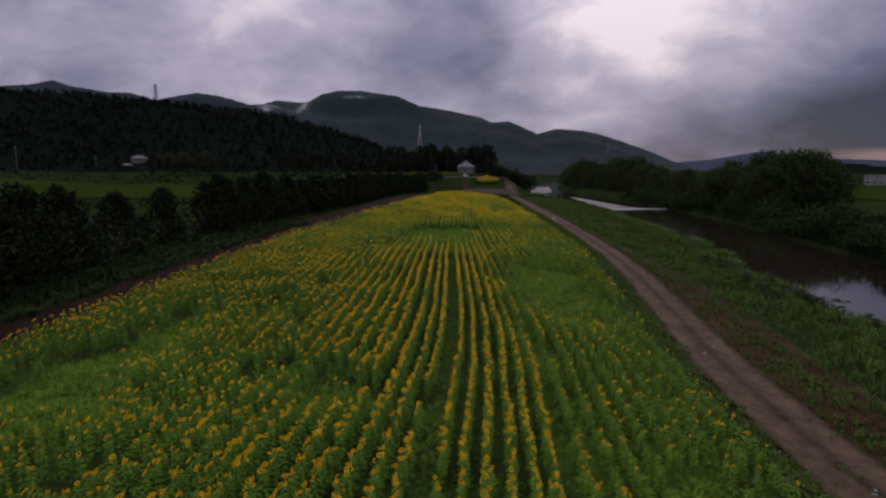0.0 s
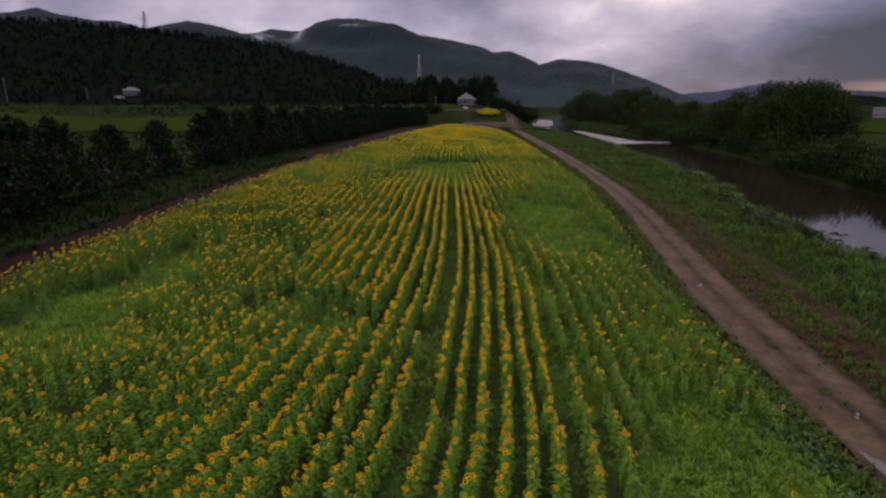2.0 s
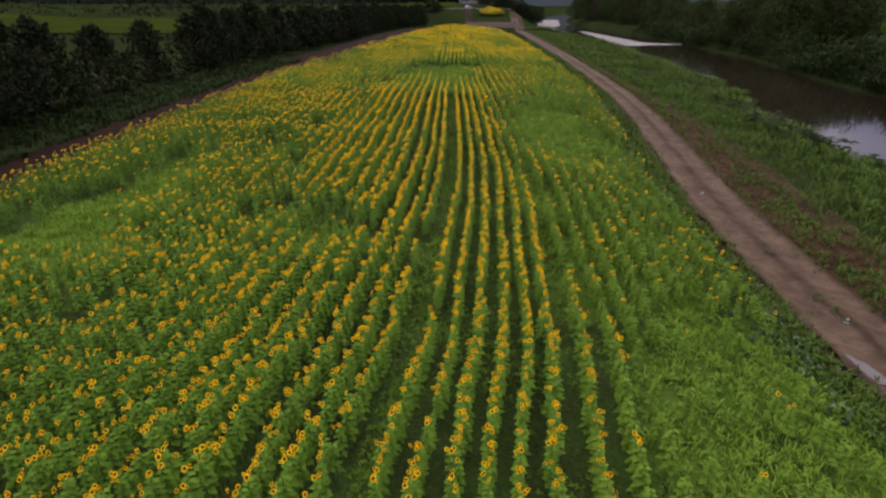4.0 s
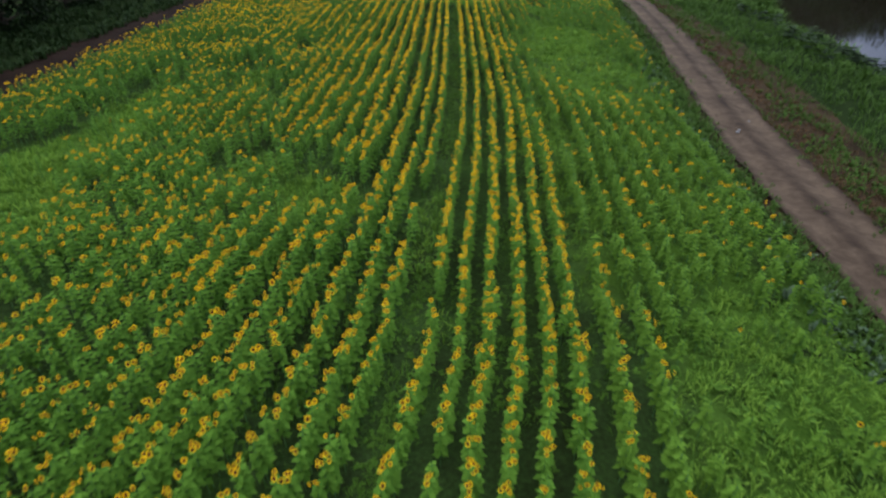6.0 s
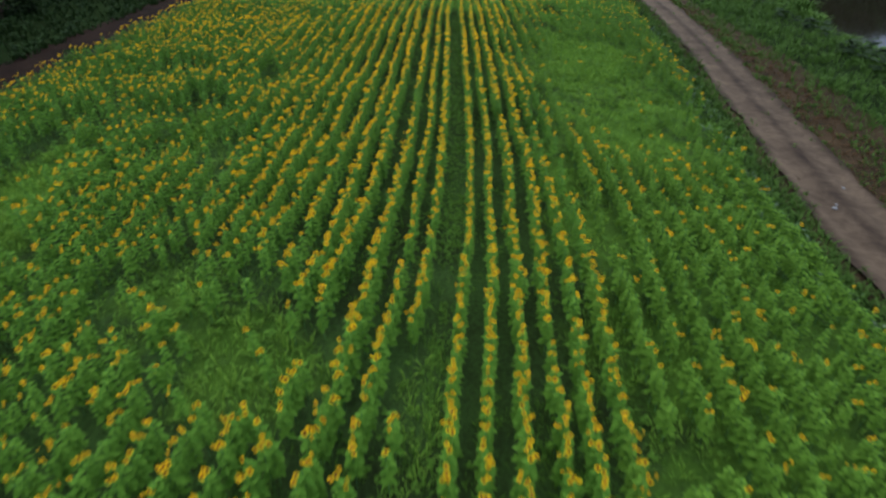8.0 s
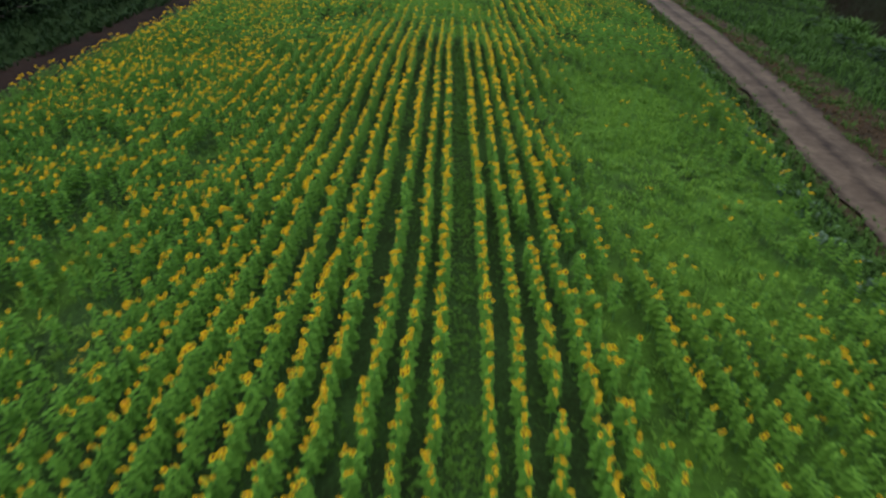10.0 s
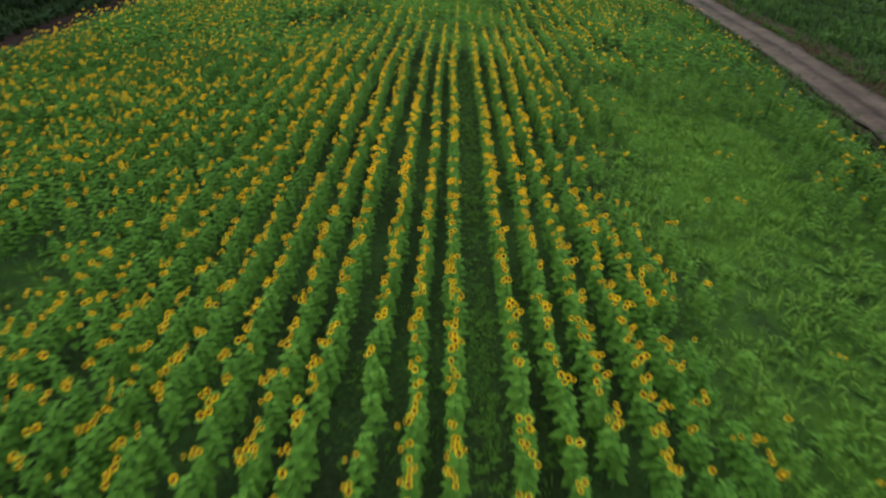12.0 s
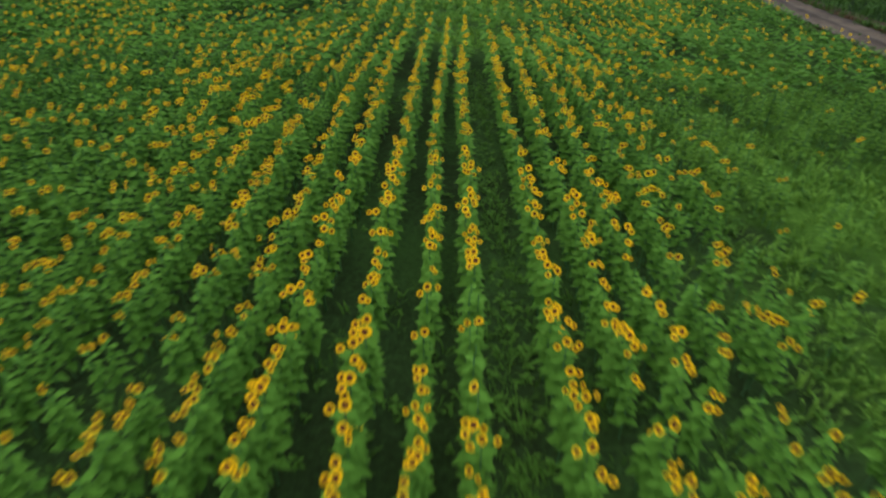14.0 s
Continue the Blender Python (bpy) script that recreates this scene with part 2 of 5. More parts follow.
def field_material():
    """Dark soil between the rows, with a low green carpet of weeds where the crop is thin."""
    m, t, b = material("field_ground", 0.95, spec=0.0)
    f = maths(t, "ADD", maths(t, "MULTIPLY", noise_at(t, 0.3, 3), 0.5), maths(t, "MULTIPLY", noise_at(t, 9, 6, 0.7), 0.5))
    soil = ramp(t, f, [(0.34, (0.022, 0.026, 0.011)), (0.48, (0.035, 0.056, 0.016)), (0.64, (0.056, 0.102, 0.022))])
    carpet = ramp(t, f, [(0.34, (0.034, 0.068, 0.009)), (0.66, (0.088, 0.156, 0.020))])
    cover = t.nodes.new("ShaderNodeAttribute")
    cover.attribute_name = "cover"
    t.links.new(mixed(t, smooth_step(t, maths(t, "ADD", cover.outputs["Fac"], maths(t, "MULTIPLY", maths(t, "SUBTRACT", noise_at(t, 1.2, 5), 0.5), 1.4)), 0.2, 0.9), soil, carpet), b.inputs["Base Color"])
    bump(t, b, noise_at(t, 14, 6, 0.75), 0.9, 0.12)
    return m


M["ground"] = field_material()
M["road"] = road_material()
M["water"] = water_material()

# ---- the lie of the land ----
def along(y, points):
    return np.interp(y, [p[0] for p in points], [p[1] for p in points])


def step(v, lo, hi):
    u = np.clip((np.asarray(v, float) - lo) / (hi - lo), 0, 1)
    return u * u * (3 - 2 * u)


def road_left(y):
    return along(y, [(-80, 10.9), (0, 11.4), (20.5, 12.4), (27.5, 13.05), (32.5, 13.7), (40, 15.05), (47, 16.2), (57, 17.9), (74, 20.0), (94, 21.6), (131, 23.8), (160, 24.9), (235, 27.6), (280, 29), (340, 33), (460, 36)])


def river_left(y):
    return along(y, [(-200, 26), (0, 32), (46, 36.5), (73, 38.8), (103, 47), (190, 54.7), (240, 53), (290, 45), (360, 51), (450, 62), (600, 95), (900, 190), (2000, 420)])


def river_right(y):
    return along(y, [(-200, 46), (0, 51), (78, 60.5), (107, 65), (143, 72), (189, 75), (283, 79), (360, 77), (450, 86), (600, 122), (900, 215), (2000, 450)])


def field_left(y):
    return along(y, [(-40, -19.9), (26, -20.5), (74, -20.0), (102, -17.6), (138, -14.2), (162, -12.2), (200, -7.6), (240, -2.6), (260, 2.0), (300, 6)])


def field_right(y):
    return along(y, [(-40, 9.5), (16, 10.6), (27, 11.5), (36, 12.3), (46, 14.0), (54, 15.2), (64, 16.5), (82, 18.0), (109, 18.8), (144, 19.6), (198, 20.6), (225, 19.5), (262, 10)])


SLOPE, WATER = 0.0472, -3.0
ROAD_WIDTH = 3.3


def ground_z(x, y):
    """Height of the ground: the field leans towards the river, valley sides and far end rise."""
    x, y = np.asarray(x, float), np.asarray(y, float)
    z = -SLOPE * np.clip(x, -24, 45)
    # the sunken track and the bank under the trees
    z = z - 0.55 * step(-x, 21.8, 23.5) * (1 - step(-x, 27, 31)) * (1 - step(y, 120, 200))
    z = np.where(x < -36, z - 0.9 * step(-x, 36, 44), z)
    side = np.hypot(x + 30, y * 0.55)
    z = z + np.where(x < -36, 13 * step(side, 130, 390), 0)
    # far end: a raised road across the valley
    far = (7.4 * step(y, 258, 316) + 2.4 * step(y, 318, 352)) * (1 - step(x, 30, 44))
    z = np.maximum(z, np.where(y > 255, far - 0.6, z))
    # bank, river bed, far bank
    a, b = river_left(y), river_right(y)
    drop = step(x, a - 8, a + 6.5)
    z = z + drop * (-4.6 - z)
    rise = step(x, b - 4, b + 5)
    z = z + rise * (-0.6 - z)
    z = z + 5.0 * step(x, b + 40, b + 300) + 7.0 * step(y, 500, 1400) * rise
    return z


def soft_noise(x, y, scale, seed):
    """A smooth random field between about -1 and 1."""
    r = np.random.default_rng(seed)
    v = np.zeros(np.shape(x))
    for k in range(7):
        a, f, p = r.uniform(0, 2 * math.pi), scale * r.uniform(0.6, 1.9), r.uniform(0, 2 * math.pi)
        v = v + np.sin(f * (np.cos(a) * x + np.sin(a) * y) + p)
    return v / 3.2


def raw_mesh(name, verts, faces, mats, which=None, smooth=False):
    """A mesh from arrays of points and of equal-sided faces."""
    me = bpy.data.meshes.new(name)
    verts, faces = np.asarray(verts, np.float32), np.asarray(faces, np.int32)
    n, k = faces.shape
    me.vertices.add(len(verts))
    me.vertices.foreach_set("co", verts.ravel())
    me.loops.add(n * k)
    me.loops.foreach_set("vertex_index", faces.ravel())
    me.polygons.add(n)
    me.polygons.foreach_set("loop_start", np.arange(0, n * k, k, dtype=np.int32))
    for m in mats:
        me.materials.append(m)
    if which is not None:
        me.polygons.foreach_set("material_index", np.asarray(which, np.int32))
    me.polygons.foreach_set("use_smooth", np.full(n, smooth))
    me.update(calc_edges=True)
    me.validate()
    return me


def grid(name, X, Y, Z, mat, smooth=True):
    r, c = X.shape
    i = np.arange(r * c).reshape(r, c)
    f = np.stack([i[:-1, :-1], i[:-1, 1:], i[1:, 1:], i[1:, :-1]], -1).reshape(-1, 4)
    return new(name, raw_mesh(name, np.stack([X, Y, Z], -1).reshape(-1, 3), f, [mat], smooth=smooth))


def strip(name, left, right, y0, y1, mat, lift, across=8, pace=1.0, crown=None):
    """A ribbon of ground between two lines, lying on the land."""
    ys = np.arange(y0, y1 + pace, pace)
    u = np.linspace(0, 1, across + 1)
    X = left(ys)[:, None] * (1 - u) + right(ys)[:, None] * u
    edge = 0.10 * soft_noise(X * 0, ys[:, None] + X * 0, 1.1, 5) + 0.10 * soft_noise(X * 0, ys[:, None] + X * 0, 3.7, 6)
    X = X + edge * np.where((u == 0) | (u == 1), np.where(u == 0, 1.0, -1.0), 0.0)
    Y = ys[:, None] + 0 * X
    Z = ground_z(X, Y) + lift + (0 if crown is None else crown(u)[None, :]) + 0.015 * soft_noise(X, Y, 2.5, 9)
    ob = grid(name, X, Y, Z, mat)
    layer = ob.data.uv_layers.new(name="across")
    at = np.empty(len(ob.data.loops), np.int32)
    ob.data.loops.foreach_get("vertex_index", at)
    layer.data.foreach_set("uv", np.stack([np.tile(u, len(ys))[at], np.repeat(ys, across + 1)[at]], 1).astype(np.float32).ravel())
    return ob


xs = np.unique(np.concatenate([-np.geomspace(60, 3800, 34), np.arange(-60, 140, 1.6), np.geomspace(140, 3800, 34)]))
ys = np.unique(np.concatenate([-np.geomspace(40, 900, 10), np.arange(-40, 130, 2.2), np.arange(130, 420, 5.0), np.geomspace(420, 4400, 40)]))
GX, GY = np.meshgrid(xs, ys)
tagged(grid("ground", GX, GY, ground_z(GX, GY) - 0.02 + 0.05 * soft_noise(GX, GY, 0.6, 3), M["meadow"]), "damp green valley floor sloping down to a river", "ground", kind="structure")


def ruts(u):
    return 0.05 - 0.09 * (np.exp(-((u - 0.24) / 0.11) ** 2) + np.exp(-((u - 0.76) / 0.11) ** 2))


tagged(strip("brown_verge", lambda y: road_left(y) - 0.5, lambda y: road_left(y) + 7.8 - 2.6 * step(y, 45, 95), -70, 300, M["verge"], 0.05, 8), "reddish brown bare earth verge beside the track", "verge", kind="structure")
tagged(strip("dirt_road", road_left, lambda y: road_left(y) + ROAD_WIDTH, -72, 286, M["road"], 0.10, 18, 0.8, ruts), "rutted grey-brown earth track along the river bank", "road", kind="structure")
tagged(strip("sunken_track", lambda y: field_left(y) - 6.8 - 4 * step(y, 70, 110), lambda y: field_left(y) - 0.9, -40, 235, M["soil"], 0.06, 8), "dark reddish brown earth track below the sunflowers", "road", kind="structure")
tagged(strip("river", lambda y: river_left(y) - 5, lambda y: river_right(y) + 5, -200, 1990, M["water"], 0.0, 6, 6.0), "still brown river reflecting the evening sky", "water", kind="structure")
for v in bpy.data.objects["river"].data.vertices:
    v.co.z = WATER


def crossing(name, y, x0, x1, width, mat, lift):
    xs = np.linspace(x0, x1, 40)
    Y = np.stack([y + 0 * xs - width / 2, y + 0 * xs + width / 2])
    X = np.stack([xs, xs])
    return grid(name, X, Y, ground_z(X, Y) + lift, mat)


tagged(crossing("cross_road", 314, -60, 34, 4.5, M["asphalt"], 0.08), "pale asphalt road across the end of the fields", "road", kind="structure")
tagged(crossing("field_end_track", 268, 8, 31, 18, M["road"], 0.16), "bare earth turning place at the field's end", "road", kind="structure")

tagged(strip("ramp_track", lambda y: 8.2 + 0 * y, lambda y: 11.6 + 0 * y, 270, 312, M["soil"], 0.14, 4, 2.0), "brown earth ramp from the field up to the road", "road", kind="structure")


def paddy(x0, x1, y0, y1, name, mat, label):
    X, Y = np.meshgrid(np.linspace(x0, x1, 30), np.linspace(y0, y1, 24))
    return tagged(grid(name, X, Y, ground_z(X, Y) + 0.35 + 0.05 * soft_noise(X, Y, 0.8, 4), mat), label, "rice field", kind="structure")


paddy(-330, -80, 198, 285, "paddy", M["paddy"], "bright yellow-green rice paddy behind dark trees")
paddy(-22, 5, 326, 380, "paddy", M["paddy"], "light green paddy behind the crossing road")
paddy(150, 420, 150, 300, "meadow_strip", M["paddy"], "green meadow beyond the riverside trees")


# ---- hills: one ridge each, its crest along a bearing ----
def ridge(name, dist, depth, crest, mat, label, rough_big, rough_small, columns, rows, seed, foot=0.0):
    """crest: bearings to the right of ahead, in degrees, and heights in metres at that distance."""
    az = np.linspace(crest[0][0], crest[-1][0], columns)
    top = np.interp(az, [c[0] for c in crest], [c[1] for c in crest])
    u = np.linspace(0, 1, rows)
    A, U = np.meshgrid(az, u)
    T = np.broadcast_to(top, A.shape)
    D = dist + depth * (U - 0.6)
    X, Y = D * np.sin(np.radians(A)), D * np.cos(np.radians(A))
    shape = np.where(U < 0.6, np.sin(np.clip(U / 0.6, 0, 1) * math.pi / 2) ** 1.25, np.cos(np.clip((U - 0.6) / 0.4, 0, 0.999) * math.pi / 2) ** 0.8)
    Z = foot + (T - foot) * shape
    spurs = soft_noise(X, Y, 2 * math.pi / rough_big, seed)
    Z = Z + shape * (1 - np.exp(-((U - 0.6) / 0.16) ** 2)) * 0.10 * T * (spurs - 0.4)
    r = np.random.default_rng(seed)
    Z = Z + rough_small * (0.6 * r.normal(0, 1, Z.shape) + 0.9 * soft_noise(X, Y, 0.9 / rough_small, seed + 5) + 0.8 * soft_noise(X, Y, 0.3 / rough_small, seed + 6)) * np.clip(shape * 3, 0, 1) * (1 - 0.6 * np.exp(-((U - 0.6) / 0.05) ** 2))
    return tagged(grid(name, X, Y, Z, mat, smooth=False), label, "hill", kind="structure")


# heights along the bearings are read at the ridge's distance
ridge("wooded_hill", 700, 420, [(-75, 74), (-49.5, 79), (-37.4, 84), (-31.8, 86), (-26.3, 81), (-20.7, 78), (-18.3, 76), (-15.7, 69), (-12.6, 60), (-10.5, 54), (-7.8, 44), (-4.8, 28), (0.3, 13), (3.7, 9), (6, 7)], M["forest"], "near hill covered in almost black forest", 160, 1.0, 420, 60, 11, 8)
ridge("mountain", 2600, 1500, [(-60, 290), (-47, 300), (-37.4, 306), (-35.6, 316), (-33.9, 338), (-32.5, 319), (-30.1, 306), (-28.4, 308), (-26.5, 284), (-24.9, 304), (-23.1, 316), (-20.7, 298), (-18.8, 280), (-17.5, 289), (-16.2, 307), (-14.1, 300), (-13.4, 303), (-12.0, 336), (-10.4, 350), (-8.3, 352), (-5.0, 337), (-2.8, 295), (-1.2, 285), (0.5, 272), (3.3, 245), (4.4, 221), (6.0, 225), (7.7, 195), (8.8, 171), (10.7, 193), (13.1, 182), (14.7, 166), (16.7, 136), (19.3, 92), (21.3, 50), (24.3, 5), (27, 5)], M["mountain"], "forested mountain range in evening mist, coloured blue-grey with distance haze", 420, 1.2, 460, 60, 12, 0)
ridge("far_hill", 3900, 900, [(15, 20), (17.4, 41), (21.4, 65), (24.3, 78), (27, 111), (28.8, 123), (31.4, 87), (37.8, 66), (50, 80), (65, 100)], M["far_mountain"], "far hills under rain cloud, coloured pale blue with distance haze", 700, 3.0, 160, 30, 13, 0)
ridge("low_ridge", 1300, 500, [(26, 8), (31.4, 14), (34.6, 24), (35.7, 22), (36.8, 18), (38.9, 23), (50, 30), (62, 40)], M["forest"], "low dark wooded ridge beyond the river", 200, 1.2, 140, 30, 14, 4)

# ---- plants as arrays: points, triangles and material numbers ----
class Clump:
    def __init__(self):
        self.v, self.f, self.m, self.n = [], [], [], 0

    def add(self, v, f, m):
        v, f = np.asarray(v, float), np.asarray(f, int)
        self.v.append(v), self.f.append(f + self.n), self.m.append(np.full(len(f), m))
        self.n += len(v)

    def arrays(self):
        return np.concatenate(self.v), np.concatenate(self.f), np.concatenate(self.m)


def turn_to(normal):
    """A 3 x 3 turn that takes z to the normal."""
    z = np.asarray(normal, float)
    z = z / np.linalg.norm(z)
    x = np.cross((0, 0, 1.0), z) if abs(z[2]) < 0.99 else np.array((1.0, 0, 0))
    x = x / np.linalg.norm(x)
    return np.stack([x, np.cross(z, x), z], 1)


def leaf_blade(base, heading, length, width, rise, droop):
    """A heart-shaped blade folded along its midrib."""
    c, s = math.cos(heading), math.sin(heading)
    flat = [(0, 0, 0), (0.36, width * 0.5, 0.05), (1, 0, 0), (0.36, -width * 0.5, 0.05), (0.5, 0, -0.05)]
    pts = []
    for a, b, z in flat:
        r = a * length
        pts.append((base[0] + c * r - s * b * length, base[1] + s * r + c * b * length, base[2] + z * length + rise * r - droop * a * a * length))
    return pts, [(0, 4, 1), (1, 4, 2), (2, 4, 3), (3, 4, 0)]


def simple_leaf(base, heading, length, width, rise, droop):
    c, s = math.cos(heading), math.sin(heading)
    pts = []
    for a, b in ((0, 0), (0.45, 0.5), (1, 0), (0.45, -0.5)):
        r, w = a * length, b * width * length
        pts.append((base[0] + c * r - s * w, base[1] + s * r + c * w, base[2] + rise * r - droop * a * a * length))
    return pts, [(0, 2, 1), (0, 3, 2)]


def flower(centre, normal, radius, petals, layers=1):
    """Ray petals round a domed disc: two lists of points and triangles."""
    R, c = turn_to(normal), np.asarray(centre)
    pv, pf = [], []
    for k in range(layers):
        for i in range(petals):
            a = 2 * math.pi * (i + 0.5 * k) / petals
            w = 0.9 * math.pi / petals
            long = radius * (1 - 0.12 * k) * random.uniform(0.9, 1.06)
            tilt = random.uniform(-0.02, 0.16) * radius
            n = len(pv)
            for rr, aa, zz in ((0.44 * radius, a, 0.0), (0.68 * radius, a - w * 1.05, 0.05 * radius), (long, a, tilt), (0.68 * radius, a + w * 1.05, 0.05 * radius)):
                pv.append(c + R @ np.array((rr * math.cos(aa), rr * math.sin(aa), zz + 0.006 * k)))
            pf += [(n, n + 1, n + 2), (n, n + 2, n + 3)]
    sides = 7 if petals > 9 else 5
    dv = [c + R @ np.array((0.0, 0.0, 0.17 * radius))]
    for i in range(sides):
        a = 2 * math.pi * i / sides
        dv.append(c + R @ np.array((0.52 * radius * math.cos(a), 0.52 * radius * math.sin(a), 0.07 * radius)))
    df = [(0, 1 + i, 1 + (i + 1) % sides) for i in range(sides)]
    return pv, pf, dv, df


def stalk(height, r0, r1, sides=4, lean=0.0):
    v = []
    for z, r in ((0, r0), (height, r1)):
        for i in range(sides):
            a = 2 * math.pi * i / sides
            v.append((r * math.cos(a), r * math.sin(a) - lean * (z / height) ** 4, z))
    f = []
    for k in range(1):
        for i in range(sides):
            a, b = k * sides + i, k * sides + (i + 1) % sides
            f += [(a, b, b + sides), (a, b + sides, a + sides)]
    return v, f


def plant_plan(rng):
    """The sizes of one sunflower about 1.3 m tall that faces -y."""
    h = rng.uniform(1.12, 1.36)
    leaves, a = [], rng.uniform(0, 6.28)
    for k in range(22):
        u = k / 21
        z = h * (0.32 + 0.60 * u ** 0.8)
        leaves.append(((0, 0, z), a, (0.205 - 0.07 * u) * rng.uniform(0.85, 1.2), rng.uniform(0.66, 0.9), rng.uniform(0.10, 0.45), rng.uniform(0.25, 0.7)))
        a += 2.4 + rng.uniform(-0.3, 0.3)
    aim = rng.normal(0, 0.42)
    up = rng.uniform(0.35, 1.0)
    normal = (math.sin(aim), -math.cos(aim), up)
    return h, leaves, (0.05 * math.sin(aim), -0.07, h + 0.05), normal, rng.uniform(0.053, 0.072)


def plant_near(rng, heads=1):
    g = Clump()
    h, leaves, centre, normal, radius = plant_plan(rng)
    g.add(*stalk(h, 0.014, 0.009, 3, 0.05), 1)
    for lf in leaves:
        g.add(*simple_leaf(*lf), 0)
    for k in range(heads):
        c = np.array(centre) + (np.array((rng.uniform(-0.12, 0.12), rng.uniform(-0.18, 0.14), rng.uniform(-0.08, 0.07))) if k else 0)
        pv, pf, dv, df = flower(c, np.array(normal) + rng.normal(0, 0.25, 3) * k, radius * (0.85 if k else 1), 11)
        g.add(pv, pf, 2), g.add(dv, df, 3)
    return g.arrays()


def plant_mid(rng, heads=1):
    g = Clump()
    h, leaves, centre, normal, radius = plant_plan(rng)
    for lf in leaves[4::2]:
        g.add(*simple_leaf(lf[0], lf[1], lf[2] * 1.5, lf[3], lf[4], lf[5]), 0)
    for k in range(heads):
        c = np.array(centre) + (np.array((rng.uniform(-0.12, 0.12), rng.uniform(-0.18, 0.14), rng.uniform(-0.08, 0.07))) if k else 0)
        pv, pf, dv, df = flower(c, normal, radius * 1.02, 7)
        g.add(pv, pf, 2), g.add(dv, df, 3)
    return g.arrays()


def plant_far(rng, heads=1):
    g = Clump()
    h, leaves, centre, normal, radius = plant_plan(rng)
    for lf in leaves[4::3]:
        g.add(*simple_leaf(lf[0], lf[1], lf[2] * 2.0, lf[3] * 1.05, lf[4], lf[5]), 0)
    for k in range(heads):
        R, c = turn_to(normal), np.array(centre) + (np.array((rng.uniform(-0.18, 0.18), rng.uniform(-0.08, 0.08), rng.uniform(-0.2, -0.05))) if k else 0)
        radius = radius * 1.12 if k == 0 else radius
        ring = [c + R @ np.array((radius * math.cos(a), radius * math.sin(a), 0)) for a in np.arange(6) * math.pi / 3]
        g.add(ring, [(0, 1, 2), (0, 2, 3), (0, 3, 4), (0, 4, 5)], 2)
        disc = [c + R @ np.array((0.58 * radius * math.cos(a), 0.58 * radius * math.sin(a), 0.012)) for a in np.arange(4) * math.pi / 2]
        g.add(disc, [(0, 1, 2), (0, 2, 3)], 3)
    return g.arrays()


def tuft(rng, blades, height, spread, wide):
    """Grass or broad weeds growing from one spot."""
    g = Clump()
    for k in range(blades):
        a = rng.uniform(0, 6.28)
        r0 = spread * 0.4 * math.sqrt(rng.uniform(0, 1))
        b = np.array((r0 * math.cos(a), r0 * math.sin(a), 0))
        a += rng.uniform(-0.8, 0.8)
        out, h = spread * rng.uniform(0.2, 1), height * rng.uniform(0.55, 1)
        side = np.array((-math.sin(a), math.cos(a), 0)) * wide * rng.uniform(0.6, 1.2)
        d = np.array((math.cos(a), math.sin(a), 0))
        mid, tip = b + d * out * 0.45 + (0, 0, h * 0.8), b + d * out + (0, 0, h)
        g.add([b - side * 0.5, b + side * 0.5, mid + side, mid - side, tip], [(0, 1, 2), (0, 2, 3), (3, 2, 4)], 0)
    return g.arrays()


def broad_weed(rng, leaves, size):
    """A low weed with soft oval leaves round a short stem."""
    g = Clump()
    a = rng.uniform(0, 6.28)
    for k in range(leaves):
        z = size * rng.uniform(0.15, 0.95)
        g.add(*simple_leaf((rng.normal(0, 0.12) * size, rng.normal(0, 0.12) * size, z), a, size * rng.uniform(0.5, 0.9), rng.uniform(0.45, 0.75), rng.uniform(0.1, 0.6), rng.uniform(0.1, 0.6)), 0)
        a += 2.4 + rng.uniform(-0.4, 0.4)
    return g.arrays()


def scatter(name, kinds, X, Y, Z, scale, heading, mats, rng, variant=None, which=None):
    """Joins copies of some plants, each at its place, size and turn, into one mesh."""
    vs, fs, ms, n = [], [], [], 0
    if variant is None:
        variant = rng.integers(0, len(kinds), len(X))
    for k, (v, f, m) in enumerate(kinds):
        pick = np.nonzero(variant == k)[0]
        if not len(pick):
            continue
        c, s = np.cos(heading[pick])[:, None], np.sin(heading[pick])[:, None]
        q = scale[pick][:, None]
        px = q * (c * v[None, :, 0] - s * v[None, :, 1]) + X[pick][:, None]
        py = q * (s * v[None, :, 0] + c * v[None, :, 1]) + Y[pick][:, None]
        pz = q * v[None, :, 2] + Z[pick][:, None]
        vs.append(np.stack([px, py, pz], -1).reshape(-1, 3))
        fs.append((f[None] + (np.arange(len(pick)) * len(v))[:, None, None]).reshape(-1, 3) + n)
        ms.append(np.tile(m, len(pick)))
        n += len(pick) * len(v)
    return raw_mesh(name, np.concatenate(vs), np.concatenate(fs), mats, np.concatenate(ms))


# ---- where the sunflowers stand ----
def middle_gap(y):
    """The wide gap between two rows that runs up the field."""
    return along(y, [(4, -2.2), (9.3, -1.62), (12.1, -1.20), (13.5, -0.95), (15.4, -0.80), (18.8, -0.50), (27, 0.10), (34, 0.40), (45, 0.49), (60, 0.55), (100, 0.9), (260, 4)])


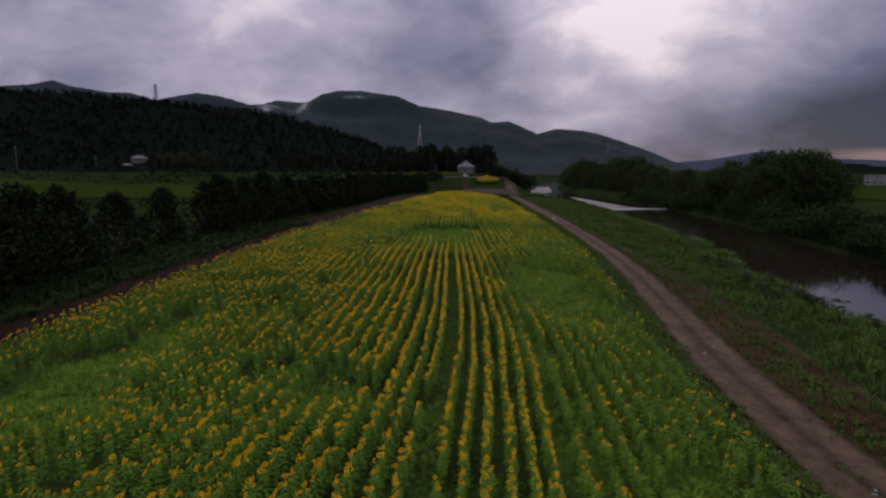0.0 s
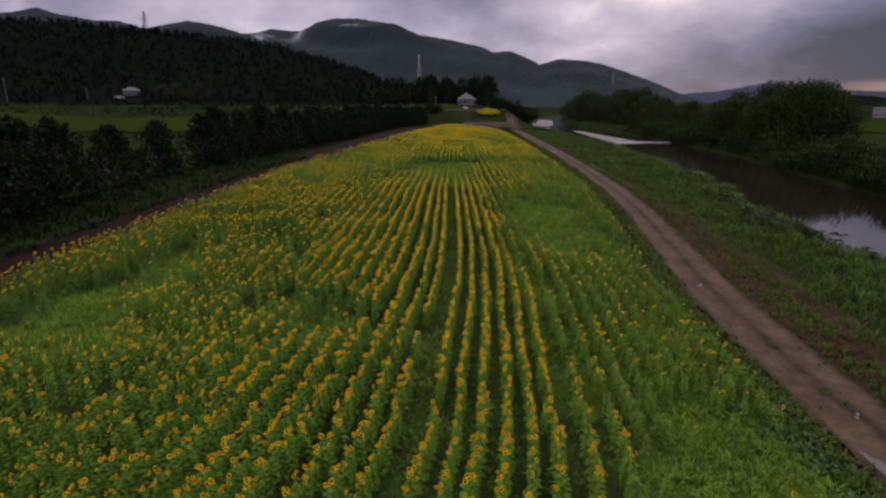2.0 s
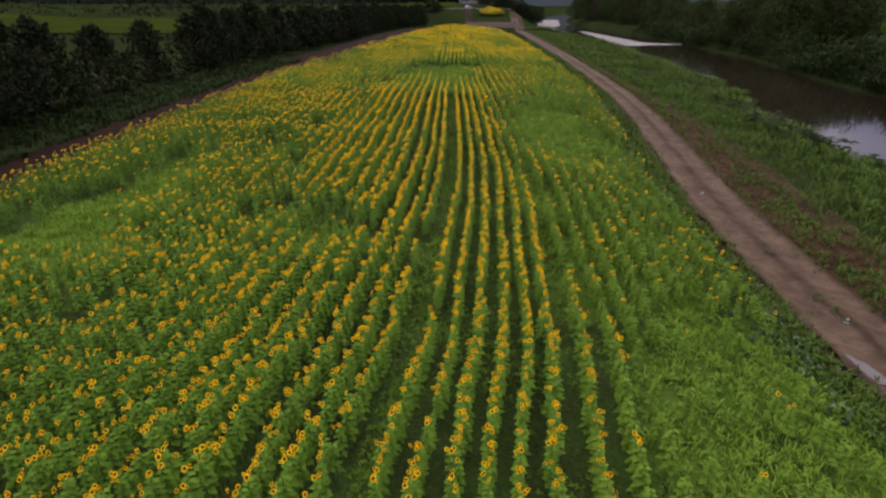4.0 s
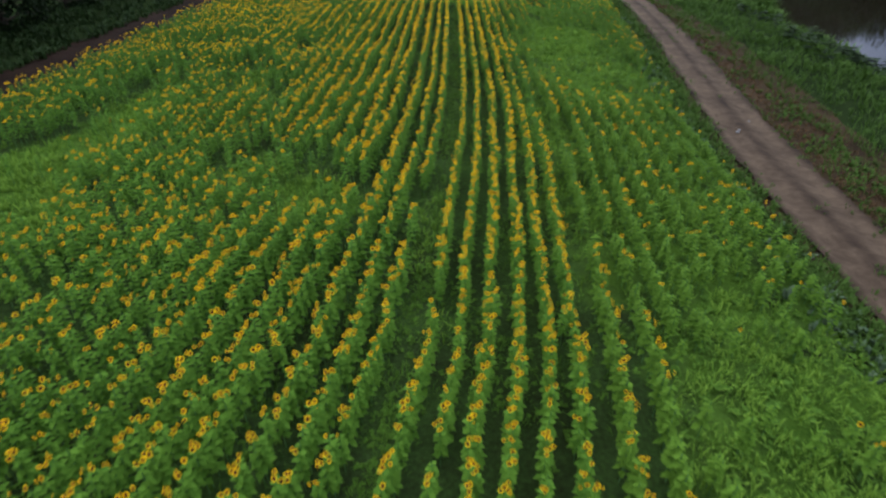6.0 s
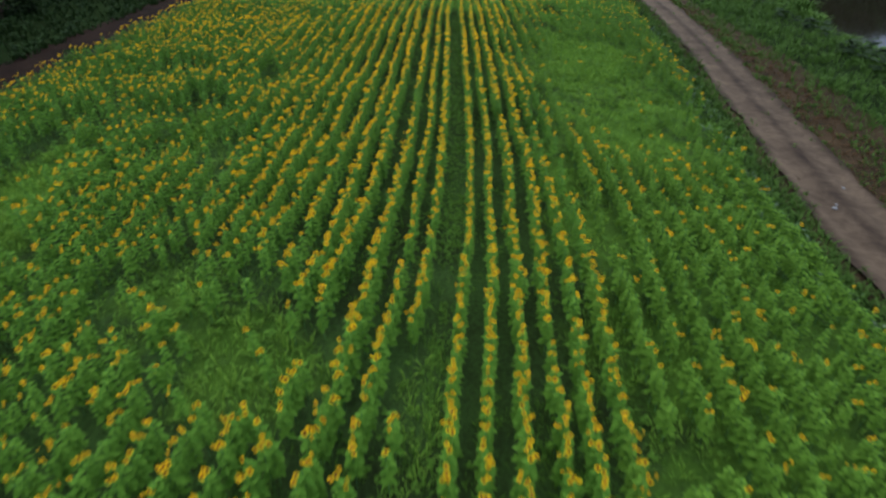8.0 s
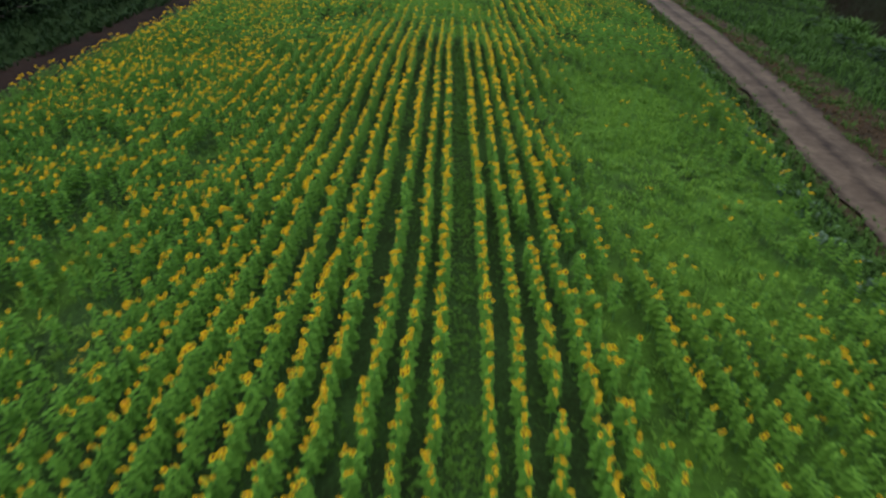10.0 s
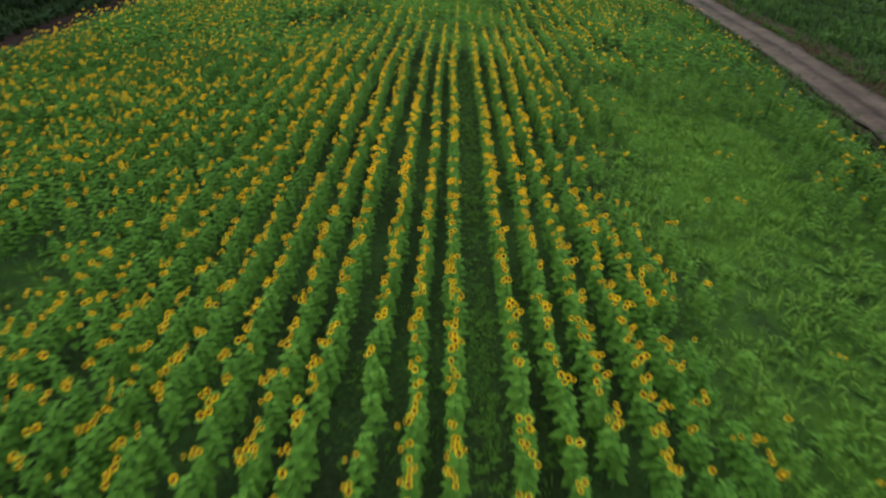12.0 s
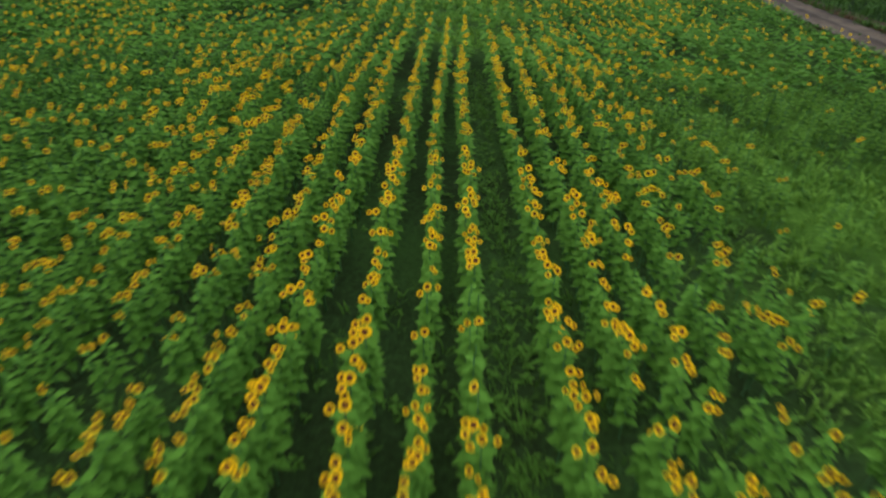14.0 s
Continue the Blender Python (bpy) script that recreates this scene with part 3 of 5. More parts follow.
# bare or weedy places: x, y, half width, half length, how bare, pale grass
PATCHES = [
    (-4.6, 22.0, 1.7, 3.0, 0.97, 0.8), (-15.2, 22.0, 3.4, 4.6, 0.97, 0.9), (-14.6, 30.0, 2.0, 6.5, 0.85, 0.8), (-11.0, 36.0, 1.0, 6.0, 0.72, 0.7), (-7.2, 24.5, 1.6, 1.6, 0.8, 0.6), (-9.3, 43.0, 0.8, 5.0, 0.6, 0.5), (-11.5, 15.0, 1.4, 2.0, 0.4, 0.3), (6.6, 25.0, 3.2, 11.0, 0.16, 0.75), (4.4, 33.0, 0.9, 7.0, 0.6, 0.8),
    (8.4, 47.5, 4.6, 11.0, 0.97, 0.45), (9.5, 52.5, 3.8, 5.0, 0.9, 0.9), (8.4, 38.5, 2.6, 4.5, 0.75, 0.8),
    (8.2, 10.5, 3.4, 6.5, 0.9, 0.75), (9.0, 22.0, 1.5, 4.0, 0.35, 0.2), (4.7, 18.5, 1.1, 4.5, 0.55, 0.6), (-1.0, 84.0, 5.2, 14.5, 0.99, 0.7), (2.2, 92.5, 3.6, 7.0, 0.97, 0.8), (7.6, 57.0, 2.0, 7.0, 0.8, 0.7), (12.8, 70.0, 3.0, 14.0, 0.40, 0.6),
    (-7.6, 115.5, 4.4, 3.6, 0.92, 0.2), (-8.0, 69.0, 5.0, 2.0, 0.65, 0.5), (-16.6, 88.0, 2.0, 8.0, 0.7, 0.4), (4.6, 117.0, 1.4, 14.0, 0.7, 0.6), (-9.0, 33.5, 1.1, 2.2, 0.7, 0.1), (-14.0, 44.0, 3.0, 1.4, 0.6, 0.2), (10.5, 64.0, 3.0, 5.0, 0.6, 0.7),
    (-12.5, 132.0, 3.0, 8.0, 0.7, 0.4), (14.0, 162.0, 4.6, 32.0, 0.62, 0.7), (15.2, 97.0, 2.4, 12.0, 0.7, 0.6), (-0.6, 20.5, 0.5, 2.2, 0.9, 0.0), (0.0, 15.0, 0.5, 1.2, 0.5, 0.0),
]


def bareness(x, y):
    bare, pale = np.zeros(np.shape(x)), np.zeros(np.shape(x))
    wob = 0.24 * soft_noise(x, y, 0.8, 21) + 0.16 * soft_noise(x, y, 2.6, 22)
    for px, py, rx, ry, b, p in PATCHES:
        d = (np.abs((x - px) / rx) ** 3.5 + np.abs((y - py) / ry) ** 3.5) ** (1 / 3.5) + wob
        inside = 1 - step(d, 0.62, 1.22)
        bare, pale = np.maximum(bare, b * inside), np.maximum(pale, p * inside)
    return bare, pale


def bloom(x, y):
    """The share of plants in flower."""
    b = 0.78 + (0.22 + 0.28 * step(y, 65, 100)) * soft_noise(x, y, 0.35, 31) + 0.16 * soft_noise(x, y, 1.3, 32)
    b = b + 0.10 * step(-x, 1, 4) * (1 - step(y, 26, 34))
    b = b - 0.50 * step(x + 1.2 * (1 - step(y, 22, 30)), 4.0, 6.0) * (1 - step(y, 56, 68))
    b = b - 0.06 * step(y, 62, 90)
    b = b - step(-x, 3.5, 7.5) * step(y, 34, 42) * (1 - step(y, 75, 95)) * (0.08 + 0.34 * soft_noise(x, y, 0.85, 33))
    b = b + 0.18 * step(x, -8, -5) * (1 - step(x, 3.2, 4.2)) * (1 - step(y, 62, 75))
    b = b + 0.32 * step(x, 4, 5) * (1 - step(x, 9, 10.5)) * step(y, 25, 28) * (1 - step(y, 36, 39))
    b = b - 0.32 * step(x, 7, 10) * step(y, 55, 65) * (1 - step(y, 95, 125))
    return np.clip(b, 0.12, 0.97)


LEFT_ROWS = [0.56, 1.20, 1.94, 2.84, 3.50, 4.27, 5.06, 5.80]  # from the middle gap
LEFT_LOOSE = [0.04, 0.025, 0.06, 0.06, 0.035, 0.03, 0.03]
RIGHT_ROWS = [0.54, 1.25, 1.94, 2.69, 3.35, 4.0, 4.95, 5.80, 6.55, 7.35]
RIGHT_LOOSE = [0.03, 0.03, 0.065, 0.055, 0.04, 0.06, 0.05]


def plant_spots():
    rng = np.random.default_rng(4)
    out = []
    for side in (-1, 1):
        for k in range(46):
            ys = np.concatenate([np.arange(6.0, 62, 0.20), np.arange(62.0, 262, 0.25)])
            ys = ys[(ys < 120) | (np.arange(len(ys)) % 4 != 0)]
            ys = ys + rng.uniform(-0.10, 0.10, len(ys))
            x0 = middle_gap(ys) + (-(LEFT_ROWS[k] if k < len(LEFT_ROWS) else LEFT_ROWS[-1] + 0.74 * (k - len(LEFT_ROWS) + 1)) if side < 0 else RIGHT_ROWS[k] if k < len(RIGHT_ROWS) else RIGHT_ROWS[-1] + 0.74 * (k - len(RIGHT_ROWS) + 1)) - side * 0.18 * step(ys, 58, 72)
            loose = (LEFT_LOOSE if side < 0 else RIGHT_LOOSE)[k % 7]
            x = x0 + rng.normal(0, 1, len(ys)) * (loose + 0.14 * step(ys, 98, 125)) + 0.04 * np.sin(ys * 0.5 + k * 1.7)
            keep = (x > field_left(ys)) & (x < field_right(ys)) & (ys < along(x, [(-5, 262), (8, 257), (14, 248), (20, 222)]))
            bare, _ = bareness(x, ys)
            keep &= rng.uniform(0, 1, len(ys)) > bare
            keep &= rng.uniform(0, 1, len(ys)) > 0.05 + (0.16 if (side, k) == (-1, 1) else 0) + 0.30 * (soft_noise(x, ys, 0.9, 40 + k) > 0.7)
            out.append(np.stack([x[keep], ys[keep]], 1))
    return np.concatenate(out)


field_soil = strip("field_soil", lambda y: field_left(y) - 0.4, lambda y: field_right(y) + 0.5, -38, 268, M["ground"], 0.06, 60, 1.0)
tagged(field_soil, "dark soil and low weeds of the sunflower field", "soil", kind="structure")
spread = np.empty(len(field_soil.data.vertices) * 3, np.float32)
field_soil.data.vertices.foreach_get("co", spread)
spread = spread.reshape(-1, 3)
field_soil.data.attributes.new("cover", "FLOAT", "POINT").data.foreach_set("value", np.maximum(bareness(spread[:, 0], spread[:, 1])[1], 0.6 * step(spread[:, 0], 3.8, 5.5) * (1 - step(spread[:, 1], 58, 70))).astype(np.float32))

SPOTS = plant_spots()
order = np.random.default_rng(8)
SIZE = order.uniform(0.86, 1.10, len(SPOTS)) * (1 + 0.07 * soft_noise(SPOTS[:, 0], SPOTS[:, 1], 0.5, 50))
SIZE = SIZE * (1 - 0.05 * step(SPOTS[:, 0], 3.8, 5.5) * (1 - step(SPOTS[:, 1], 58, 70)))
TURNED = order.normal(0, 0.22, len(SPOTS))
HEADS = (order.uniform(0, 1, len(SPOTS)) < bloom(SPOTS[:, 0], SPOTS[:, 1])).astype(int)
FULL = step(SPOTS[:, 0], -9, -6) * (1 - step(SPOTS[:, 0], 3.6, 4.6))
HEADS = HEADS * (1 + (order.uniform(0, 1, len(SPOTS)) < 0.60 + 0.28 * FULL) + (order.uniform(0, 1, len(SPOTS)) < 0.34 + 0.32 * FULL))
HEADS = np.where(SPOTS[:, 1] > 62, np.minimum(HEADS, np.where(order.uniform(0, 1, len(SPOTS)) < 0.2, 2, 1)), HEADS)
HEADS = np.where(SPOTS[:, 1] > 105, np.minimum(HEADS, 1), HEADS)
BASE = ground_z(SPOTS[:, 0], SPOTS[:, 1]) + 0.04
# the plants in the middle rows up the field stand as things of their own
CLOSE = (np.abs(SPOTS[:, 0] - 0.2) < 2.7) & (SPOTS[:, 1] > 46.5) & (SPOTS[:, 1] < 54.0)
FLOWER_MATS = [M["leaf"], M["stem"], M["petal"], M["disc"]]


YOUNG = (SPOTS[:, 0] > 4.6 - 1.2 * (1 - step(SPOTS[:, 1], 22, 30)) + 0.5 * soft_noise(SPOTS[:, 0], SPOTS[:, 1], 0.8, 55)) & (SPOTS[:, 1] < 62)
YOUNG_MATS = [M["young_leaf"], M["stem"], M["petal"], M["disc"]]


def field_part(name, lo, hi, maker, kinds, label, young=False):
    rng = np.random.default_rng(60 + int(lo))
    shapes = [maker(rng, h) for h in (0, 1, 2, 3) for _ in range(kinds)]
    pick = np.nonzero((SPOTS[:, 1] >= lo) & (SPOTS[:, 1] < hi) & ~CLOSE & (YOUNG == young))[0]
    variant = HEADS[pick] * kinds + rng.integers(0, kinds, len(pick))
    me = scatter(name, shapes, SPOTS[pick, 0], SPOTS[pick, 1], BASE[pick], SIZE[pick], TURNED[pick], YOUNG_MATS if young else FLOWER_MATS, rng, variant)
    return tagged(new(name, me), label, "sunflowers", kind="stuff")


field_part("sunflower_rows", 0, 62, plant_near, 7, "rows of tall blooming sunflowers with broad green leaves")
field_part("young_sunflower_rows", 0, 62, plant_near, 6, "rows of pale green young sunflowers with few heads", True)
field_part("sunflower_rows", 62, 110, plant_mid, 6, "rows of blooming sunflowers further up the field")
field_part("sunflower_rows", 110, 400, plant_far, 6, "dense far rows of yellow sunflowers at the field's end")


def end_patch():
    """A small separate bed of sunflowers beyond the turning place."""
    rng = np.random.default_rng(66)
    n = 420
    a, r = rng.uniform(0, 6.28, n), np.sqrt(rng.uniform(0, 1, n))
    x, y = 21.0 + 5.5 * r * np.cos(a) * (1 - 0.4 * np.sin(a)), 295 + 7 * r * np.sin(a)
    kinds = [plant_far(rng, h) for h in (1, 2, 3) for _ in range(3)]
    me = scatter("sunflower_bed", kinds, x, y, ground_z(x, y), rng.uniform(1.1, 1.5, n), rng.normal(0, 0.3, n), FLOWER_MATS, rng)
    tagged(new("sunflower_bed", me), "small golden bed of sunflowers beyond the turning place", "sunflowers", kind="stuff")


end_patch()


# ---- weeds and grass ----
def weeds():
    rng = np.random.default_rng(71)
    n = 52000
    y = 6 + 125 * rng.uniform(0, 1, n) ** 1.5
    x = field_left(y) + (field_right(y) - field_left(y) + 0.6) * rng.uniform(0, 1, n)
    bare, pale = bareness(x, y)
    keep = rng.uniform(0, 1, n) < np.maximum(bare, np.where(y < 62, 0.38 + 0.75 * soft_noise(x, y, 0.7, 77) + 0.18 * step(x, 3.8, 5.5), 0.12))
    # low weeds in the middle gap
    k = 2600
    gy = 7 + 58 * rng.uniform(0, 1, k) ** 1.3
    gx = middle_gap(gy) + rng.normal(0, 0.22, k)
    keep = np.concatenate([keep, rng.uniform(0, 1, k) < 0.75 + 0.5 * soft_noise(gx, gy, 0.8, 80)])
    x, y = np.concatenate([x, gx]), np.concatenate([y, gy])
    bare, pale = np.concatenate([bare, np.full(k, -0.3)]), np.concatenate([pale, np.full(k, -0.3)])
    x, y, bare, pale = x[keep], y[keep], bare[keep], pale[keep]
    pale = np.maximum(pale, 0.75 * bare)
    low = [broad_weed(rng, 8, 0.17) for _ in range(3)] + [tuft(rng, 6, 0.21, 0.28, 0.018) for _ in range(4)]
    fine = [tuft(rng, 7, 0.23, 0.26, 0.015) for _ in range(5)]
    is_pale = rng.uniform(0, 1, len(x)) < pale
    for name, mask, kinds, mat, label in (("weeds", ~is_pale, low, "weed", "low green weeds between and beside the sunflower rows"), ("pale_grass", is_pale, fine, "weed_pale", "pale green soft grass in bare places of the field")):
        size = (0.75 + 0.45 * bare[mask]) * rng.uniform(0.7, 1.3, mask.sum())
        me = scatter(name, kinds, x[mask], y[mask], ground_z(x[mask], y[mask]) + 0.03, size, rng.uniform(0, 6.28, mask.sum()), [M[mat]], rng)
        tagged(new(name, me), label, "weeds", kind="stuff")


def verge_width(y):
    """How far the bare brown earth reaches from the track's field side."""
    return 5.7 - 2.2 * step(y, 38, 90) + 0.55 * soft_noise(y * 0, y, 0.45, 78)


def bank_grass():
    rng = np.random.default_rng(72)
    n = 10500
    y = 2 + 260 * rng.uniform(0, 1, n) ** 1.7
    a, b = road_left(y) + verge_width(y), river_left(y) + 0.3
    x = a + (b - a) * rng.uniform(0, 1, n)
    kinds = [tuft(rng, 6, 0.72, 0.75, 0.042) for _ in range(6)]
    size = rng.uniform(0.7, 1.2, n) * (1 + 0.45 * soft_noise(x, y, 0.5, 73)) * (0.75 + 0.3 * step(y, 40, 150)) * (0.70 + 0.30 * step(x - a, 0, 2.5)) * (1 + 0.5 * step(x - b, -4, -0.5))
    me = scatter("bank_grass", kinds, x, y, ground_z(x, y), size, rng.uniform(0, 6.28, n), [M["bank_grass"]], rng)
    tagged(new("bank_grass", me), "thick tall green grass on the river bank", "grass", kind="stuff")
    # darker rank weeds in clumps near the water
    n = 420
    y = 40 + 190 * rng.uniform(0, 1, n) ** 1.2
    x = river_left(y) - 0.5 - 7.0 * rng.uniform(0, 1, n) ** 1.3
    keep = soft_noise(x, y, 0.35, 82) + rng.normal(0, 0.25, n) > 0.35
    x, y = x[keep], y[keep]
    dark = [broad_weed(rng, 16, 0.9) for _ in range(5)]
    me = scatter("bank_weeds", dark, x, y, ground_z(x, y), rng.uniform(0.7, 1.5, len(x)), rng.uniform(0, 6.28, len(x)), [M["brush"]], rng)
    tagged(new("bank_weeds", me), "dark clumps of rank weeds on the river bank", "weeds", kind="stuff")
    # far bank
    n = 5000
    y = 30 + 230 * rng.uniform(0, 1, n) ** 1.4
    x = river_right(y) + 0.5 + 26 * rng.uniform(0, 1, n) ** 1.5
    me = scatter("far_bank_brush", kinds, x, y, ground_z(x, y), rng.uniform(0.9, 1.8, n) * np.clip(1 + 0.9 * soft_noise(x, y, 0.22, 79), 0.35, 2.4), rng.uniform(0, 6.28, n), [M["brush"]], rng)
    tagged(new("far_bank_brush", me), "dark rank brush on the far river bank", "brush", kind="stuff")
    # between the field and the track, and the dry verge
    n = 5000
    y = 4 + 180 * rng.uniform(0, 1, n) ** 1.5
    u = rng.uniform(0, 1, n)
    a, b = field_right(y) + 0.1, road_left(y) - 0.2
    x = a + (b - a) * u
    kinds = [tuft(rng, 5, 0.40, 0.4, 0.03) for _ in range(5)]
    me = scatter("verge_grass", kinds, x, y, ground_z(x, y) + 0.03, rng.uniform(0.5, 1.1, n), rng.uniform(0, 6.28, n), [M["bank_grass"]], rng)
    tagged(new("verge_grass", me), "short green grass between sunflowers and track", "grass", kind="stuff")
    n = 220
    y = 4 + 60 * rng.uniform(0, 1, n)
    x = field_right(y) + 0.3 + 0.35 * rng.normal(0, 1, n)
    kinds = [tuft(rng, 6, 0.30, 0.30, 0.055) for _ in range(5)]
    me = scatter("edge_weeds", kinds, x, y, ground_z(x, y) + 0.05, rng.uniform(0.6, 1.3, n), rng.uniform(0, 6.28, n), [M["pale_leaf"]], rng)
    tagged(new("edge_weeds", me), "grey-green broad weeds along the field's edge", "weeds", kind="stuff")
    n = 4600
    y = 4 + 150 * rng.uniform(0, 1, n) ** 1.7
    x = road_left(y) + ROAD_WIDTH + 0.1 + (verge_width(y) - ROAD_WIDTH + 0.5) * rng.uniform(0, 1, n)
    kinds = [tuft(rng, 4, 0.22, 0.3, 0.02) for _ in range(5)]
    me = scatter("dry_grass", kinds, x, y, ground_z(x, y) + 0.03, rng.uniform(0.5, 1.2, n), rng.uniform(0, 6.28, n), [M["dry_grass"]], rng)
    tagged(new("dry_grass", me), "dry reddish brown cut grass beside the track", "grass", kind="stuff")
    n = 2600
    y = 4 + 120 * rng.uniform(0, 1, n) ** 1.5
    x = road_left(y) + ROAD_WIDTH + 0.2 + (verge_width(y) - ROAD_WIDTH) * rng.uniform(0, 1, n) ** 0.7
    keep = soft_noise(x, y, 0.9, 81) + rng.normal(0, 0.3, n) > 0.1
    x, y = x[keep], y[keep]
    kinds = [tuft(rng, 5, 0.24, 0.3, 0.025) for _ in range(5)]
    me = scatter("verge_tufts", kinds, x, y, ground_z(x, y) + 0.04, rng.uniform(0.6, 1.4, len(x)), rng.uniform(0, 6.28, len(x)), [M["bank_grass"]], rng)
    tagged(new("verge_tufts", me), "scattered green tufts on the bare brown verge", "grass", kind="stuff")
    # slope between the sunken track and the trees
    n = 4200
    y = 10 + 90 * rng.uniform(0, 1, n) ** 1.4
    x = field_left(y) - 6.0 - 9 * rng.uniform(0, 1, n)
    kinds = [tuft(rng, 5, 0.5, 0.5, 0.06) for _ in range(5)]
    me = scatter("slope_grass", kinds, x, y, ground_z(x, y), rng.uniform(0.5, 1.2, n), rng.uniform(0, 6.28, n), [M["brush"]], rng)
    tagged(new("slope_grass", me), "dark rough grass below the row of trees", "grass", kind="stuff")
    # rough growth on the valley floor behind the trees
    n = 3200
    y = 150 + 300 * rng.uniform(0, 1, n)
    x = -50 - 320 * rng.uniform(0, 1, n)
    keep = ~((y > 194) & (y < 289) & (x < -76))
    x, y = x[keep], y[keep]
    kinds = [tuft(rng, 6, 0.9, 1.1, 0.16) for _ in range(5)]
    size = rng.uniform(1.0, 2.2, len(x)) * (1 + 0.5 * soft_noise(x, y, 0.06, 75))
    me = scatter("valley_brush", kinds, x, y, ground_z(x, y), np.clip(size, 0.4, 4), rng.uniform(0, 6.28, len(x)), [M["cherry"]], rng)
    tagged(new("valley_brush", me), "rough dark growth on fallow valley fields", "brush", kind="stuff")
    # ragged tufts along both edges of the earth track and on its crown
    n = 1300
    y = 4 + 130 * rng.uniform(0, 1, n) ** 1.5
    edge = rng.choice([0.0, 1.0, 0.5], n, p=[0.45, 0.40, 0.15])
    x = road_left(y) + ROAD_WIDTH * edge + rng.normal(0, 0.22, n)
    keep = (edge != 0.5) | (soft_noise(x * 0, y, 0.5, 76) > 0.5)
    x, y = x[keep], y[keep]
    kinds = [tuft(rng, 5, 0.22, 0.2, 0.02) for _ in range(5)]
    me = scatter("track_edge_grass", kinds, x, y, ground_z(x, y) + 0.08, rng.uniform(0.5, 1.3, len(x)), rng.uniform(0, 6.28, len(x)), [M["bank_grass"]], rng)
    tagged(new("track_edge_grass", me), "short ragged grass along the edges of the track", "grass", kind="stuff")


weeds()
bank_grass()


# ---- trees ----
def part(name, data, parent, label=""):
    ob = new(name, data)
    ob.parent = parent
    if label:
        ob["label"] = label
    return ob


def tube(points, radii, sides=6):
    v, f = [], []
    for i, (p, r) in enumerate(zip(points, radii)):
        q = np.array(points[min(i + 1, len(points) - 1)]) - np.array(points[max(i - 1, 0)])
        R = turn_to(q)
        for k in range(sides):
            a = 2 * math.pi * k / sides
            v.append(np.array(p) + R @ np.array((r * math.cos(a), r * math.sin(a), 0)))
    for i in range(len(points) - 1):
        for k in range(sides):
            a, b = i * sides + k, i * sides + (k + 1) % sides
            f += [(a, b, b + sides), (a, b + sides, a + sides)]
    return v, f


def tree(height, spread, seed, leaf_mat, leaf_size, leaves, low=0.25, lobes=9, upright=0.0, name="tree", cone=0.0, lobe=(0.26, 0.44)):
    """A tapered trunk with limbs, and a crown of small leaf sprays in uneven lobes with gaps."""
    rng = np.random.default_rng(seed)
    ob = new(name)
    g = Clump()
    bend = rng.normal(0, 0.06 * height, 2)
    top = np.array((bend[0], bend[1], height * 0.72))
    g.add(*tube([(0, 0, -0.3), tuple(top * (0.35, 0.35, 0.3)), tuple(top * (0.7, 0.7, 0.65)), tuple(top)], [height * 0.035, height * 0.026, height * 0.017, height * 0.006]), 0)
    centres = []
    for k in range(lobes):
        a = 2.4 * k + rng.uniform(-0.5, 0.5)
        u = (k + 0.5) / lobes
        z = height * (low + (0.90 - low) * u)
        bulge = math.sin(math.pi * min(1, 0.22 + 0.75 * u)) ** 0.7
        r = spread * 0.56 * bulge * rng.uniform(0.6, 1.15) * (1 - cone * u)
        c = np.array((r * math.cos(a), r * math.sin(a), z))
        start = top * min(0.95, z / height * 0.8)
        g.add(*tube([tuple(start), tuple((start + c) / 2 + (0, 0, 0.03 * height)), tuple(c)], [height * 0.012, height * 0.008, height * 0.003], 4), 0)
        centres.append((c, spread * rng.uniform(*lobe) * (0.75 + 0.4 * bulge) * (1 - 0.6 * cone * u)))
    v, f, m = g.arrays()
    part("trunk", raw_mesh("trunk", v, f, [M["bark"]]), ob)
    which = rng.integers(0, len(centres), leaves)
    C = np.array([c for c, _ in centres])[which]
    Rr = np.array([r for _, r in centres])[which]
    d = rng.normal(0, 1, (leaves, 3))
    d = d / np.linalg.norm(d, axis=1)[:, None]
    rad = Rr * rng.uniform(0.35, 1.0, leaves) ** 0.5 * (1 + 0.06 * np.clip(rng.normal(0, 1, leaves), -2, 1))
    P = C + d * rad[:, None] * np.array((1, 1, 0.8 + upright))
    P[:, 2] = np.maximum(P[:, 2], 0.05 * height)
    # each spray is a bent quad, turned at random
    n1 = rng.normal(0, 0.8, (leaves, 3)) + d * 1.5
    n1 = n1 / np.linalg.norm(n1, axis=1)[:, None]
    t1 = np.cross(n1, rng.normal(0, 1, (leaves, 3)) + np.array((0, 0, upright)))
    t1 = t1 / np.linalg.norm(t1, axis=1)[:, None]
    t2 = np.cross(n1, t1)
    L = leaf_size * rng.uniform(0.6, 1.3, leaves)[:, None]
    V = np.stack([P - t1 * L * 0.5, P + t2 * L * 0.32 - n1 * L * 0.08, P + t1 * L * 0.6, P - t2 * L * 0.32 - n1 * L * 0.08], 1).reshape(-1, 3)
    i = np.arange(leaves)[:, None] * 4
    F = np.concatenate([i + (0, 1, 2), i + (0, 2, 3)])
    part("crown", raw_mesh("crown", V, F, [leaf_mat]), ob)
    return ob


def set_thing(ob, x, y, turn=0.0, scale=1.0, sink=0.0):
    ob.matrix_basis = Matrix.Translation((x, y, float(ground_z(x, y)) - sink)) @ Matrix.Rotation(turn, 4, "Z") @ Matrix.Diagonal((scale, scale, scale, 1))


